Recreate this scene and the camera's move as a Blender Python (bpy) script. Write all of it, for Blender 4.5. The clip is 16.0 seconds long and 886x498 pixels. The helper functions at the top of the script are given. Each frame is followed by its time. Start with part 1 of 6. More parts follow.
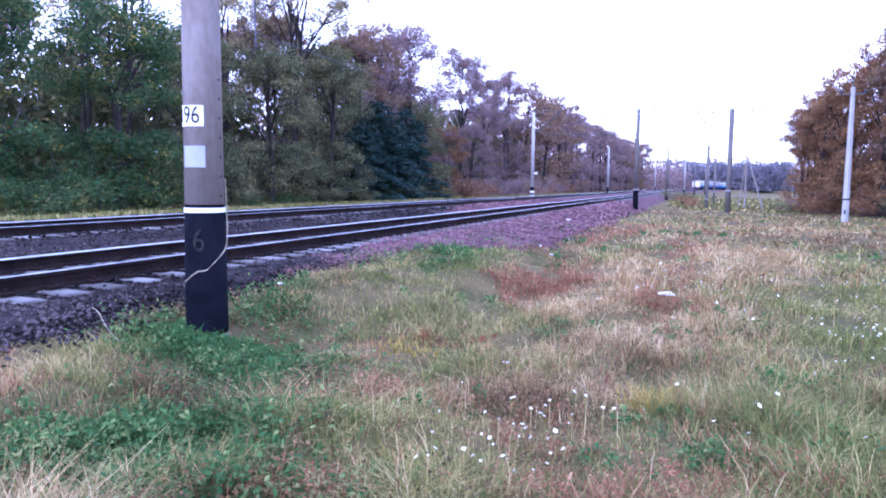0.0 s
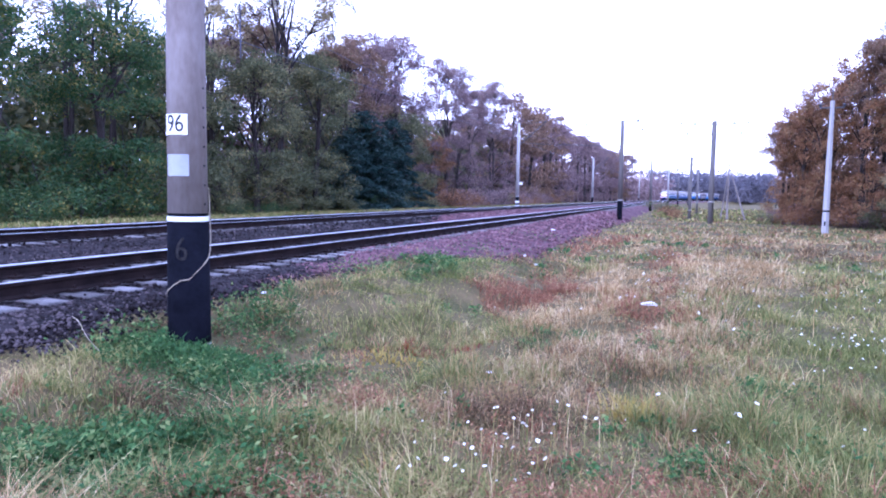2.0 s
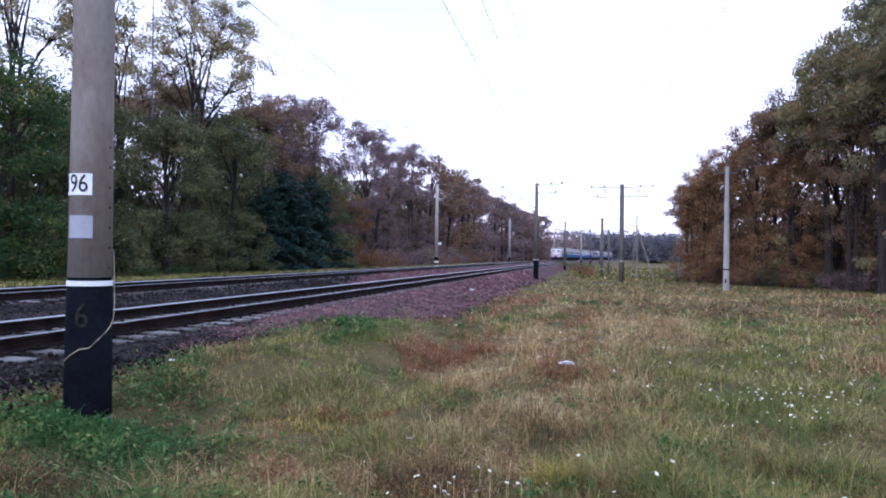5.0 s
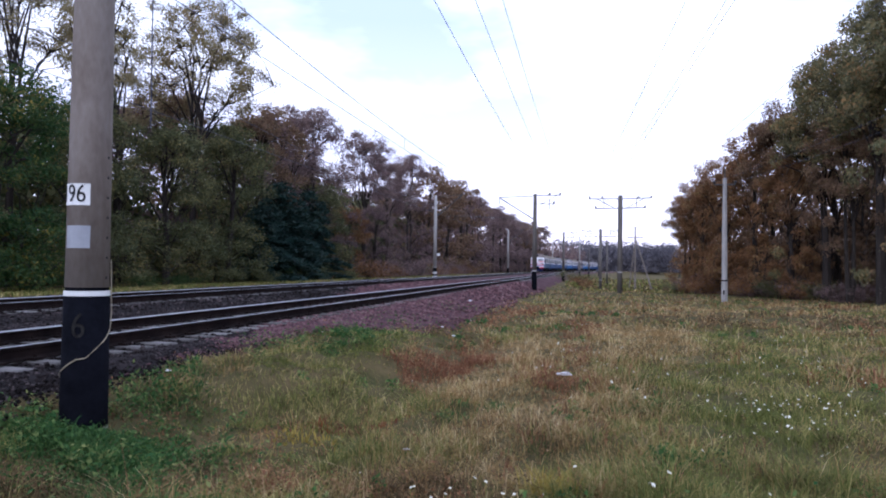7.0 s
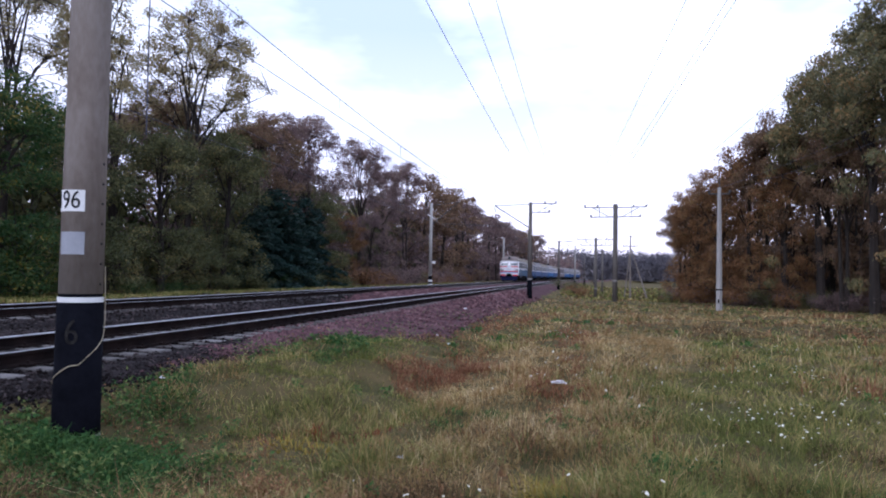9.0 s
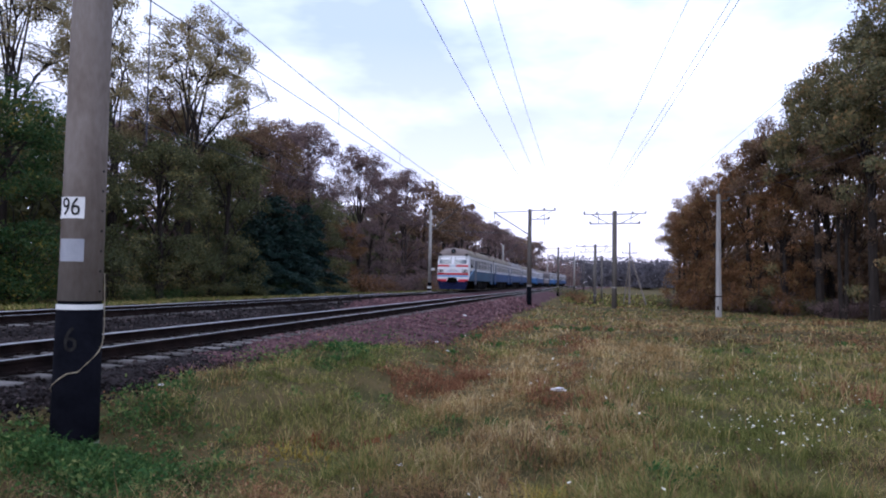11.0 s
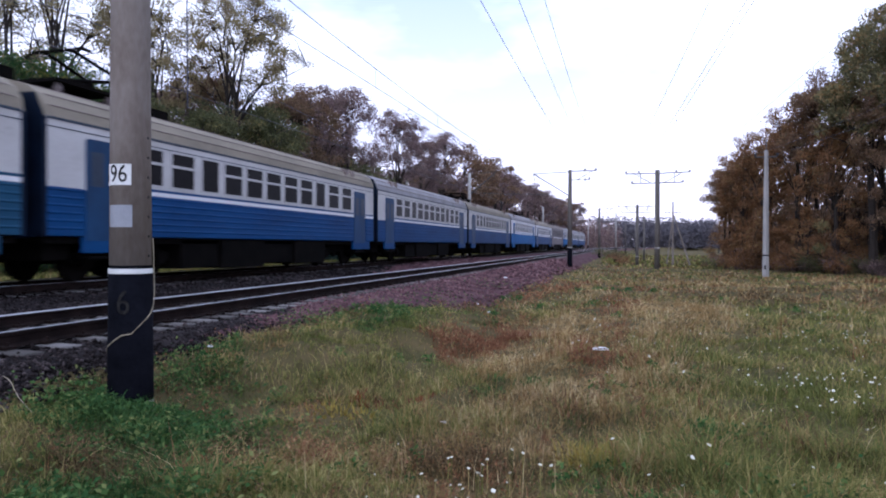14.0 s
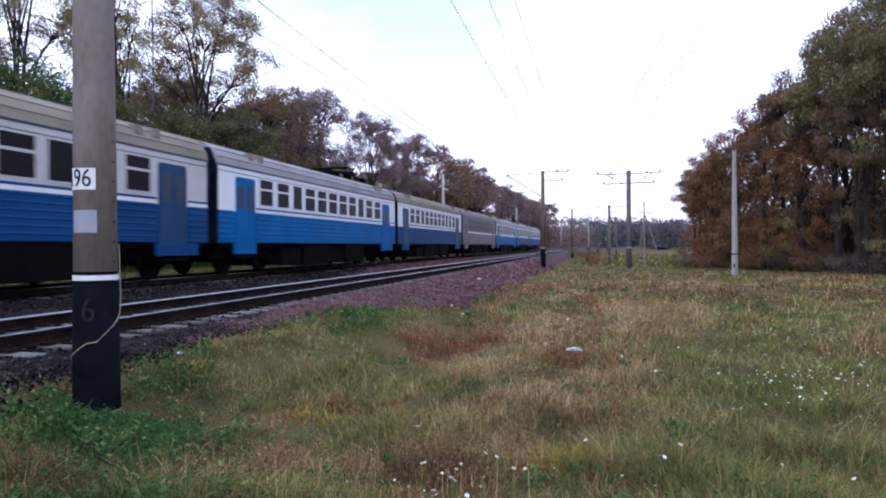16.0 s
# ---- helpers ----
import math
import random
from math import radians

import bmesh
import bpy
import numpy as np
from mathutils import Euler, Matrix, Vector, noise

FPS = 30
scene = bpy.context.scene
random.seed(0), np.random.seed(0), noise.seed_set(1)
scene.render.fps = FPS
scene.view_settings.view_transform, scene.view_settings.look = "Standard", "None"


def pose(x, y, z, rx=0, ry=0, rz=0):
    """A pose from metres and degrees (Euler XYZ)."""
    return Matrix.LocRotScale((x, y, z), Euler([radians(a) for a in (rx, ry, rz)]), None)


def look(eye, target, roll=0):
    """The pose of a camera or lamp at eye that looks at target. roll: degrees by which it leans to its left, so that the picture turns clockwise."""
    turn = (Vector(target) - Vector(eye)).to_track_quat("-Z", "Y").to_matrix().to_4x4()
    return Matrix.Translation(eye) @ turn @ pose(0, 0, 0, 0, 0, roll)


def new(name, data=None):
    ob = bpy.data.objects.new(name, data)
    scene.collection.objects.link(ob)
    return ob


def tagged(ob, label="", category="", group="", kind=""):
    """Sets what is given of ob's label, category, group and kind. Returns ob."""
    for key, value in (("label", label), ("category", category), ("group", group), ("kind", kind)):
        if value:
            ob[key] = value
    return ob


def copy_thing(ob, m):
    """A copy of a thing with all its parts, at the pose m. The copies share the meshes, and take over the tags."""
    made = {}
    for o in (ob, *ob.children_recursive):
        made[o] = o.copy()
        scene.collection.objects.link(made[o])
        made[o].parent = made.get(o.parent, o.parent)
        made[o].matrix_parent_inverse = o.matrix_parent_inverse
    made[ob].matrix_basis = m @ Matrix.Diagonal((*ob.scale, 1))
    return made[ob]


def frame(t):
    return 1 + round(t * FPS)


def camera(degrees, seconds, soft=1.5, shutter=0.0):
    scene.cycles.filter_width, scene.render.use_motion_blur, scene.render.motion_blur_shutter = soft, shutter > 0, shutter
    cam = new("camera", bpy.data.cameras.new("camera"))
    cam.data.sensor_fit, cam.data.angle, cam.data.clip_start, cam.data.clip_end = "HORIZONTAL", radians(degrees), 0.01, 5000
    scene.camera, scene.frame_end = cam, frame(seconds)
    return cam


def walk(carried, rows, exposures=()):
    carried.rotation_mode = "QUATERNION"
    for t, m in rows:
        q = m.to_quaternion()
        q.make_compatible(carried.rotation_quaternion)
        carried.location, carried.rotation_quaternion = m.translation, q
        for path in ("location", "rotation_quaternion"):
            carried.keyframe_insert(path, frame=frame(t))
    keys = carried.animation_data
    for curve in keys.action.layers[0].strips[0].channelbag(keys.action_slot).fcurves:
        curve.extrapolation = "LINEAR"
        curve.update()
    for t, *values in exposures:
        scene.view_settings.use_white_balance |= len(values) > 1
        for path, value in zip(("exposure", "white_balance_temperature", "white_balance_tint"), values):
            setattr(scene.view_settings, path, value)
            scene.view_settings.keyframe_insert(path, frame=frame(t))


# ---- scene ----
cam = camera(66.0, 16.0, soft=2.0, shutter=0.2)
PATH = [
    (0.0, pose(-0.027, -0.008, 1.576, 84.65, -0.57, 20.39)),
    (0.5, pose(-0.027, -0.014, 1.575, 84.98, -0.67, 20.46)),
    (1.0, pose(-0.024, -0.011, 1.580, 85.27, -0.78, 19.90)),
    (1.5, pose(-0.019, -0.014, 1.571, 84.96, -1.17, 19.46)),
    (2.0, pose(-0.012, -0.018, 1.582, 85.46, -0.90, 19.18)),
    (2.5, pose(-0.015, -0.015, 1.591, 87.09, 0.23, 18.68)),
    (3.0, pose(-0.013, -0.014, 1.595, 88.29, 0.40, 17.99)),
    (3.5, pose(-0.015, 0.003, 1.592, 88.99, 0.07, 16.61)),
    (4.0, pose(-0.005, -0.009, 1.590, 88.81, -0.45, 16.19)),
    (4.5, pose(-0.015, 0.006, 1.595, 89.55, -0.25, 15.70)),
    (5.0, pose(-0.015, 0.011, 1.600, 90.59, -0.70, 12.43)),
    (7.5, pose(0.002, 0.002, 1.596, 91.61, -0.82, 12.28)),
    (8.0, pose(-0.003, 0.002, 1.597, 91.80, -0.95, 12.26)),
    (8.5, pose(0.005, -0.003, 1.596, 92.08, -1.01, 12.24)),
    (9.0, pose(0.009, -0.005, 1.595, 92.18, -1.01, 11.93)),
    (11.5, pose(0.004, -0.005, 1.598, 92.80, -1.00, 11.87)),
    (12.0, pose(0.004, -0.008, 1.599, 92.72, -1.00, 11.81)),
    (12.5, pose(0.005, -0.004, 1.601, 92.72, -1.01, 11.66)),
    (13.0, pose(0.005, -0.003, 1.595, 93.02, -0.97, 12.07)),
    (13.5, pose(0.012, -0.005, 1.582, 91.94, -0.79, 13.09)),
    (14.0, pose(-0.003, 0.006, 1.564, 89.66, -0.16, 15.21)),
    (14.5, pose(-0.020, 0.036, 1.568, 90.42, -0.28, 14.10)),
    (15.0, pose(-0.005, 0.024, 1.569, 90.17, -0.36, 14.25)),
    (15.5, pose(0.019, 0.012, 1.567, 89.38, -0.51, 13.60)),
    (16.0, pose(0.007, 0.038, 1.577, 89.77, 0.38, 13.04)),
]
EXPOSURES = [(0.0, 2.02, 4490, 37), (2.0, 1.92, 4530, 36), (3.5, 1.42, 4790, 28), (4.5, 1.14, 5000, 22), (5.2, 0.92, 5130, 19),
             (7.5, 0.56, 5360, 18), (9.0, 0.52, 5400, 18), (12.0, 0.32, 5420, 18), (13.0, 0.33, 5420, 18), (14.5, 0.67, 5330, 18), (16.0, 0.72, 5330, 18)]
walk(cam, PATH, EXPOSURES)

# ---------------------------------------------------------------- light
SUN_EL, SUN_AZ = radians(32), radians(195)
world = bpy.data.worlds.new("overcast_sky")
scene.world = world
world.use_nodes = True
wn, wl = world.node_tree.nodes, world.node_tree.links
wn.clear()
w_out = wn.new("ShaderNodeOutputWorld")
w_bg = wn.new("ShaderNodeBackground")
w_sky = wn.new("ShaderNodeTexSky")
w_sky.sky_type, w_sky.sun_disc, w_sky.sun_elevation, w_sky.sun_rotation = "NISHITA", False, SUN_EL, SUN_AZ
w_dim = wn.new("ShaderNodeMix")
w_dim.data_type, w_dim.blend_type = "RGBA", "MULTIPLY"
w_dim.inputs["Factor"].default_value = 1.0
w_dim.inputs[7].default_value = (0.11, 0.11, 0.11, 1)
w_co = wn.new("ShaderNodeTexCoord")
w_map = wn.new("ShaderNodeMapping")
w_map.inputs["Scale"].default_value = (1.0, 1.0, 2.6)
w_map.inputs["Location"].default_value = (0.55, 0.3, 0.0)
w_no = wn.new("ShaderNodeTexNoise")
w_no.inputs["Scale"].default_value, w_no.inputs["Detail"].default_value, w_no.inputs["Roughness"].default_value = 2.3, 5, 0.55
w_ramp = wn.new("ShaderNodeValToRGB")
w_ramp.color_ramp.elements[0].position, w_ramp.color_ramp.elements[0].color = 0.40, (0.60, 0.665, 0.83, 1)
w_ramp.color_ramp.elements[1].position, w_ramp.color_ramp.elements[1].color = 0.58, (1.12, 1.13, 1.18, 1)
w_mix = wn.new("ShaderNodeMix")
w_mix.data_type = "RGBA"
w_mix.inputs["Factor"].default_value = 0.88
wl.new(w_co.outputs["Generated"], w_map.inputs["Vector"])
wl.new(w_map.outputs["Vector"], w_no.inputs["Vector"])
wl.new(w_no.outputs["Fac"], w_ramp.inputs["Fac"])
wl.new(w_sky.outputs["Color"], w_dim.inputs[6])
wl.new(w_dim.outputs[2], w_mix.inputs[6])
w_sep = wn.new("ShaderNodeSeparateXYZ")
w_low = wn.new("ShaderNodeMapRange")
w_low.inputs["From Min"].default_value, w_low.inputs["From Max"].default_value = 0.02, 0.34
w_low.inputs["To Min"].default_value, w_low.inputs["To Max"].default_value = 0.85, 0.0
w_rose = wn.new("ShaderNodeMix")
w_rose.data_type = "RGBA"
w_rose.inputs[7].default_value = (1.16, 1.02, 1.10, 1)
wl.new(w_co.outputs["Generated"], w_sep.inputs["Vector"])
wl.new(w_sep.outputs["Z"], w_low.inputs["Value"])
wl.new(w_low.outputs["Result"], w_rose.inputs["Factor"])
wl.new(w_ramp.outputs["Color"], w_rose.inputs[6])
wl.new(w_rose.outputs[2], w_mix.inputs[7])
wl.new(w_mix.outputs[2], w_bg.inputs["Color"])
w_bg.inputs["Strength"].default_value = 1.0
wl.new(w_bg.outputs["Background"], w_out.inputs["Surface"])

sun_data = bpy.data.lights.new("sun", "SUN")
sun_data.energy, sun_data.angle, sun_data.color = 0.7, radians(25), (1.0, 0.96, 0.9)
sun = new("sun", sun_data)
sun.matrix_world = look((60 * math.sin(SUN_AZ), 60 * math.cos(SUN_AZ), 40), (0, 0, 0))

# ---------------------------------------------------------------- materials
def mat(name, a, b=None, rough=0.8, metal=0.0, scale=4.0, bump=0.0, fine=0.0, island=0.0, objrand=0.0, stretch=(1, 1, 1), spec=0.3, c=None, soft=0.0):
    """Base colour from a to b (and patches of c) by noise at two scales, with bump, random by island or by object."""
    m = bpy.data.materials.new(name)
    m.use_nodes = True
    n, l = m.node_tree.nodes, m.node_tree.links
    bs = n["Principled BSDF"]
    bs.inputs["Roughness"].default_value, bs.inputs["Metallic"].default_value = rough, metal
    bs.inputs["Specular IOR Level"].default_value = spec
    b = b or tuple(v * 0.75 for v in a)
    co = n.new("ShaderNodeTexCoord")
    mp = n.new("ShaderNodeMapping")
    mp.inputs["Scale"].default_value = stretch
    l.new(co.outputs["Object"], mp.inputs["Vector"])
    n1 = n.new("ShaderNodeTexNoise")
    n1.inputs["Scale"].default_value, n1.inputs["Detail"].default_value = scale, 6
    n2 = n.new("ShaderNodeTexNoise")
    n2.inputs["Scale"].default_value, n2.inputs["Detail"].default_value = scale * 9, 4
    for q in (n1, n2):
        l.new(mp.outputs["Vector"], q.inputs["Vector"])
    mix0 = n.new("ShaderNodeMath")
    mix0.operation = "MULTIPLY_ADD"
    l.new(n2.outputs["Fac"], mix0.inputs[0])
    mix0.inputs[1].default_value = 0.55
    ad = n.new("ShaderNodeMath")
    ad.operation = "MULTIPLY_ADD"
    l.new(n1.outputs["Fac"], ad.inputs[0])
    ad.inputs[1].default_value, ad.inputs[2].default_value = 1.3, -0.42
    l.new(ad.outputs[0], mix0.inputs[2])
    fac = mix0.outputs[0]
    if island or objrand:
        src = n.new("ShaderNodeNewGeometry").outputs["Random Per Island"] if island else n.new("ShaderNodeObjectInfo").outputs["Random"]
        s2 = n.new("ShaderNodeMath")
        s2.operation = "MULTIPLY_ADD"
        l.new(src, s2.inputs[0])
        k = island or objrand
        s2.inputs[1].default_value = k
        s3 = n.new("ShaderNodeMath")
        s3.operation = "ADD"
        s3.inputs[1].default_value = -k / 2
        l.new(fac, s3.inputs[0])
        l.new(s3.outputs[0], s2.inputs[2])
        fac = s2.outputs[0]
    ramp = n.new("ShaderNodeValToRGB")
    e = ramp.color_ramp.elements
    e[0].position, e[0].color, e[1].position, e[1].color = 0.25, (*a, 1), 0.75, (*b, 1)
    if c:
        x = e.new(0.95)
        x.color = (*c, 1)
    l.new(fac, ramp.inputs["Fac"])
    l.new(ramp.outputs["Color"], bs.inputs["Base Color"])
    if bump:
        bp = n.new("ShaderNodeBump")
        bp.inputs["Strength"].default_value, bp.inputs["Distance"].default_value = bump, 0.03
        l.new(n2.outputs["Fac"], bp.inputs["Height"])
        l.new(bp.outputs["Normal"], bs.inputs["Normal"])
    if soft:
        tr = n.new("ShaderNodeBsdfTranslucent")
        l.new(ramp.outputs["Color"], tr.inputs["Color"])
        mx = n.new("ShaderNodeMixShader")
        mx.inputs["Fac"].default_value = soft
        l.new(bs.outputs["BSDF"], mx.inputs[1])
        l.new(tr.outputs["BSDF"], mx.inputs[2])
        l.new(mx.outputs["Shader"], n["Material Output"].inputs["Surface"])
    return m


M_SOIL = mat("field_thatch", (0.05, 0.05, 0.02), (0.13, 0.095, 0.045), rough=0.95, scale=0.9, bump=1.0, c=(0.09, 0.052, 0.03), spec=0.05)
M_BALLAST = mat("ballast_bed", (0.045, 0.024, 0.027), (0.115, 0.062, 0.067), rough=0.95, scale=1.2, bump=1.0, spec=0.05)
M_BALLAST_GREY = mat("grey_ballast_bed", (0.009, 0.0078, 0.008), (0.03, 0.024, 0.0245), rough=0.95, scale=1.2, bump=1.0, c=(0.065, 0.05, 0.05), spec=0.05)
M_STONE = mat("ballast_stone", (0.058, 0.030, 0.033), (0.15, 0.078, 0.083), rough=0.9, scale=0.4, island=0.9, c=(0.2, 0.12, 0.12), spec=0.1)
M_STONE_GREY = mat("grey_ballast_stone", (0.007, 0.0058, 0.0056), (0.024, 0.019, 0.0185), rough=0.9, scale=0.4, island=0.95, c=(0.075, 0.06, 0.058), spec=0.05)
M_CONCRETE = mat("sleeper_concrete", (0.07, 0.064, 0.06), (0.17, 0.159, 0.152), rough=0.9, scale=4, bump=0.6, objrand=0.8, spec=0.1)
M_RAIL = mat("rail_rust", (0.008, 0.006, 0.0058), (0.02, 0.0135, 0.0118), rough=0.9, scale=3, bump=0.2, spec=0.04)
M_RAILTOP = mat("rail_polished", (0.42, 0.42, 0.44), (0.58, 0.58, 0.6), rough=0.36, metal=1.0, scale=5)
M_POLE = mat("weathered_concrete", (0.235, 0.208, 0.186), (0.15, 0.122, 0.103), rough=0.9, scale=1.3, bump=0.3, stretch=(2, 2, 0.8), c=(0.085, 0.064, 0.052), spec=0.1)
M_POLE_PALE = mat("pale_concrete", (0.36, 0.345, 0.325), (0.27, 0.255, 0.24), rough=0.9, scale=2, bump=0.2, stretch=(2, 2, 0.4))
M_POLE_DARK = mat("dark_concrete", (0.14, 0.125, 0.115), (0.09, 0.08, 0.07), rough=0.9, scale=2, bump=0.2, stretch=(2, 2, 0.4))
M_TAR = mat("black_tar", (0.0025, 0.0028, 0.0045), (0.007, 0.0075, 0.011), rough=0.9, scale=3, bump=0.2, spec=0.03)
M_WHITE = mat("white_paint", (0.75, 0.75, 0.74), (0.6, 0.6, 0.58), rough=0.6, scale=6)
M_GREYPLATE = mat("grey_plate", (0.30, 0.31, 0.34), (0.25, 0.26, 0.29), rough=0.6, scale=5)
M_INK = mat("black_ink", (0.02, 0.02, 0.02), rough=0.7)
M_CHALK = mat("worn_chalk_paint", (0.035, 0.033, 0.031), (0.006, 0.006, 0.007), rough=0.9, scale=14, spec=0.05)
M_ROPE = mat("pale_cable", (0.36, 0.31, 0.22), (0.24, 0.2, 0.14), rough=0.8, scale=20)
M_STEEL = mat("galvanised_steel", (0.12, 0.12, 0.125), (0.07, 0.065, 0.06), rough=0.6, metal=0.4, scale=6)
M_WIRE = mat("wire_metal", (0.10, 0.10, 0.13), (0.07, 0.07, 0.09), rough=0.6, metal=0.2)
M_BARK = mat("bark", (0.018, 0.014, 0.012), (0.045, 0.036, 0.03), rough=0.95, scale=3, bump=0.8, stretch=(3, 3, 0.5))
M_PLASTIC = mat("white_litter", (0.8, 0.8, 0.82), (0.6, 0.6, 0.62), rough=0.5, scale=20)


def leafmat(name, a, b, c):
    return mat(name, a, b, rough=0.7, scale=0.35, island=0.75, c=c, soft=0.3)


L_GREEN = leafmat("leaves_green", (0.022, 0.064, 0.018), (0.066, 0.105, 0.026), (0.23, 0.18, 0.03))
L_OLIVE = leafmat("leaves_olive", (0.066, 0.082, 0.034), (0.15, 0.146, 0.058), (0.3, 0.235, 0.085))
L_BROWN = leafmat("leaves_brown", (0.125, 0.08, 0.05), (0.235, 0.142, 0.08), (0.18, 0.14, 0.062))
L_RUST = leafmat("leaves_rust", (0.13, 0.066, 0.03), (0.27, 0.138, 0.054), (0.23, 0.16, 0.06))
L_PURPLE = leafmat("leaves_mauve", (0.135, 0.09, 0.088), (0.225, 0.152, 0.138), (0.2, 0.155, 0.1))
L_MOSS = leafmat("leaves_moss", (0.105, 0.108, 0.05), (0.215, 0.18, 0.078), (0.33, 0.2, 0.08))
L_SPRUCE = leafmat("needles_dark", (0.015, 0.042, 0.036), (0.034, 0.066, 0.052), (0.05, 0.075, 0.045))
L_PALE = leafmat("leaves_pale", (0.2, 0.168, 0.085), (0.33, 0.27, 0.125), (0.27, 0.18, 0.1))
G_STRAW = mat("straw_grass", (0.245, 0.15, 0.06), (0.44, 0.305, 0.13), rough=0.8, scale=0.9, island=1.0, c=(0.62, 0.49, 0.27), soft=0.35, spec=0.1)
G_GREEN = mat("green_grass", (0.088, 0.106, 0.026), (0.23, 0.222, 0.062), rough=0.8, scale=0.9, island=0.9, c=(0.46, 0.37, 0.15), soft=0.35, spec=0.1)
G_LUSH = mat("lush_leaves", (0.034, 0.085, 0.024), (0.095, 0.165, 0.045), rough=0.7, scale=0.8, island=0.9, c=(0.24, 0.26, 0.09), soft=0.33, spec=0.1)
G_RED = mat("reddish_weed", (0.15, 0.064, 0.034), (0.285, 0.138, 0.07), rough=0.8, scale=0.6, island=0.85, c=(0.44, 0.28, 0.15), soft=0.3, spec=0.1)
G_DULL = mat("dull_weed", (0.06, 0.045, 0.022), (0.16, 0.105, 0.05), rough=0.85, scale=0.7, island=0.85, c=(0.27, 0.18, 0.1), soft=0.25, spec=0.08)
G_YELLOW = mat("yellow_weed", (0.28, 0.2, 0.03), (0.36, 0.27, 0.06), rough=0.8, scale=2, island=0.7, c=(0.2, 0.2, 0.05), soft=0.25)
G_CRIMSON = mat("crimson_weed", (0.12, 0.02, 0.014), (0.22, 0.05, 0.02), rough=0.8, scale=2, island=0.7, c=(0.3, 0.12, 0.03), soft=0.2)
G_FLOWER = mat("white_petals", (0.68, 0.66, 0.55), (0.52, 0.49, 0.37), rough=0.8, scale=3, island=0.5)
# pale mauve because the haze of distance is mixed into the woods' colour
M_FAR_HAZED = mat("far_woods", (0.10, 0.098, 0.118), (0.15, 0.134, 0.142), rough=1.0, scale=0.12, island=0.2, c=(0.17, 0.14, 0.12), soft=0.3)
M_HOUSE = mat("far_house_wall", (0.36, 0.36, 0.37), (0.3, 0.3, 0.3), rough=0.9, scale=0.3)
M_ROOFGREY = mat("far_house_roof", (0.2, 0.19, 0.2), (0.15, 0.14, 0.14), rough=0.9, scale=0.3)

# train paints
P_CREAM = mat("cream_paint", (0.53, 0.52, 0.51), (0.44, 0.425, 0.41), rough=0.5, scale=0.7, stretch=(1, 1, 2), c=(0.31, 0.29, 0.27), spec=0.3)
P_FACE = mat("white_face_paint", (0.74, 0.74, 0.76), (0.66, 0.66, 0.68), rough=0.45, scale=1.0, c=(0.55, 0.55, 0.56), spec=0.4)
P_ROOF = mat("beige_roof_paint", (0.27, 0.235, 0.18), (0.2, 0.175, 0.135), rough=0.8, scale=0.8, stretch=(1, 0.6, 1), spec=0.15)
P_ROOF_PALE = mat("pale_roof_paint", (0.32, 0.31, 0.325), (0.23, 0.22, 0.225), rough=0.8, scale=0.8, spec=0.15)
P_ROOF_DARK = mat("dirty_roof_and_rib_shade", (0.17, 0.14, 0.13), (0.23, 0.19, 0.17), rough=0.8, scale=1.5)
P_BLUE = mat("faded_blue_paint", (0.018, 0.072, 0.135), (0.013, 0.05, 0.10), rough=0.6, scale=0.8, stretch=(1, 0.5, 2), c=(0.012, 0.028, 0.05), spec=0.12)
P_BLUE_DEEP = mat("deep_blue_paint", (0.007, 0.055, 0.17), (0.005, 0.038, 0.125), rough=0.6, scale=0.8, stretch=(1, 0.5, 2), c=(0.005, 0.02, 0.06), spec=0.12)
P_BLUE_BRIGHT = mat("bright_blue_paint", (0.008, 0.115, 0.32), (0.007, 0.085, 0.25), rough=0.6, scale=0.8, c=(0.008, 0.05, 0.15), spec=0.08)
P_DOOR = mat("grey_blue_door_paint", (0.035, 0.05, 0.078), (0.026, 0.036, 0.058), rough=0.5, scale=1.5, spec=0.25)
P_DOOR_BLUE = mat("dull_blue_door_paint", (0.012, 0.05, 0.125), (0.009, 0.034, 0.085), rough=0.55, scale=1.5, stretch=(1, 1, 0.6), c=(0.008, 0.02, 0.045), spec=0.2)
P_END = mat("dark_end_paint", (0.006, 0.014, 0.034), (0.004, 0.008, 0.018), rough=0.7, scale=2, spec=0.1)
P_RED = mat("red_paint", (0.52, 0.012, 0.03), (0.42, 0.012, 0.022), rough=0.5, scale=2, spec=0.4)
P_CORAL = mat("faded_red_paint", (0.62, 0.055, 0.08), (0.5, 0.04, 0.055), rough=0.55, scale=2)
P_SKY = mat("light_blue_paint", (0.2, 0.4, 0.66), (0.16, 0.33, 0.55), rough=0.5, scale=2)
P_PATCH = mat("pale_blue_patch_paint", (0.42, 0.5, 0.6), (0.55, 0.58, 0.63), rough=0.6, scale=3, spec=0.2)
P_NAVY = mat("navy_paint", (0.007, 0.010, 0.05), (0.005, 0.007, 0.03), rough=0.7, scale=2, spec=0.1)
P_SLAT = mat("worn_navy_paint", (0.014, 0.024, 0.10), (0.008, 0.012, 0.05), rough=0.6, scale=3, spec=0.2)
# near-black: deep shade under the carriages is put into the grimy colour
P_BLACK = mat("underframe_grime_and_shade", (0.003, 0.003, 0.003), (0.007, 0.006, 0.0055), rough=0.95, scale=2, bump=0.3, spec=0.03)
P_BROWN = mat("brown_grey_paint", (0.15, 0.125, 0.125), (0.12, 0.10, 0.10), rough=0.6, scale=0.9)
P_LAMP = mat("chrome_rim", (0.5, 0.5, 0.5), (0.4, 0.4, 0.4), rough=0.25, metal=1.0)


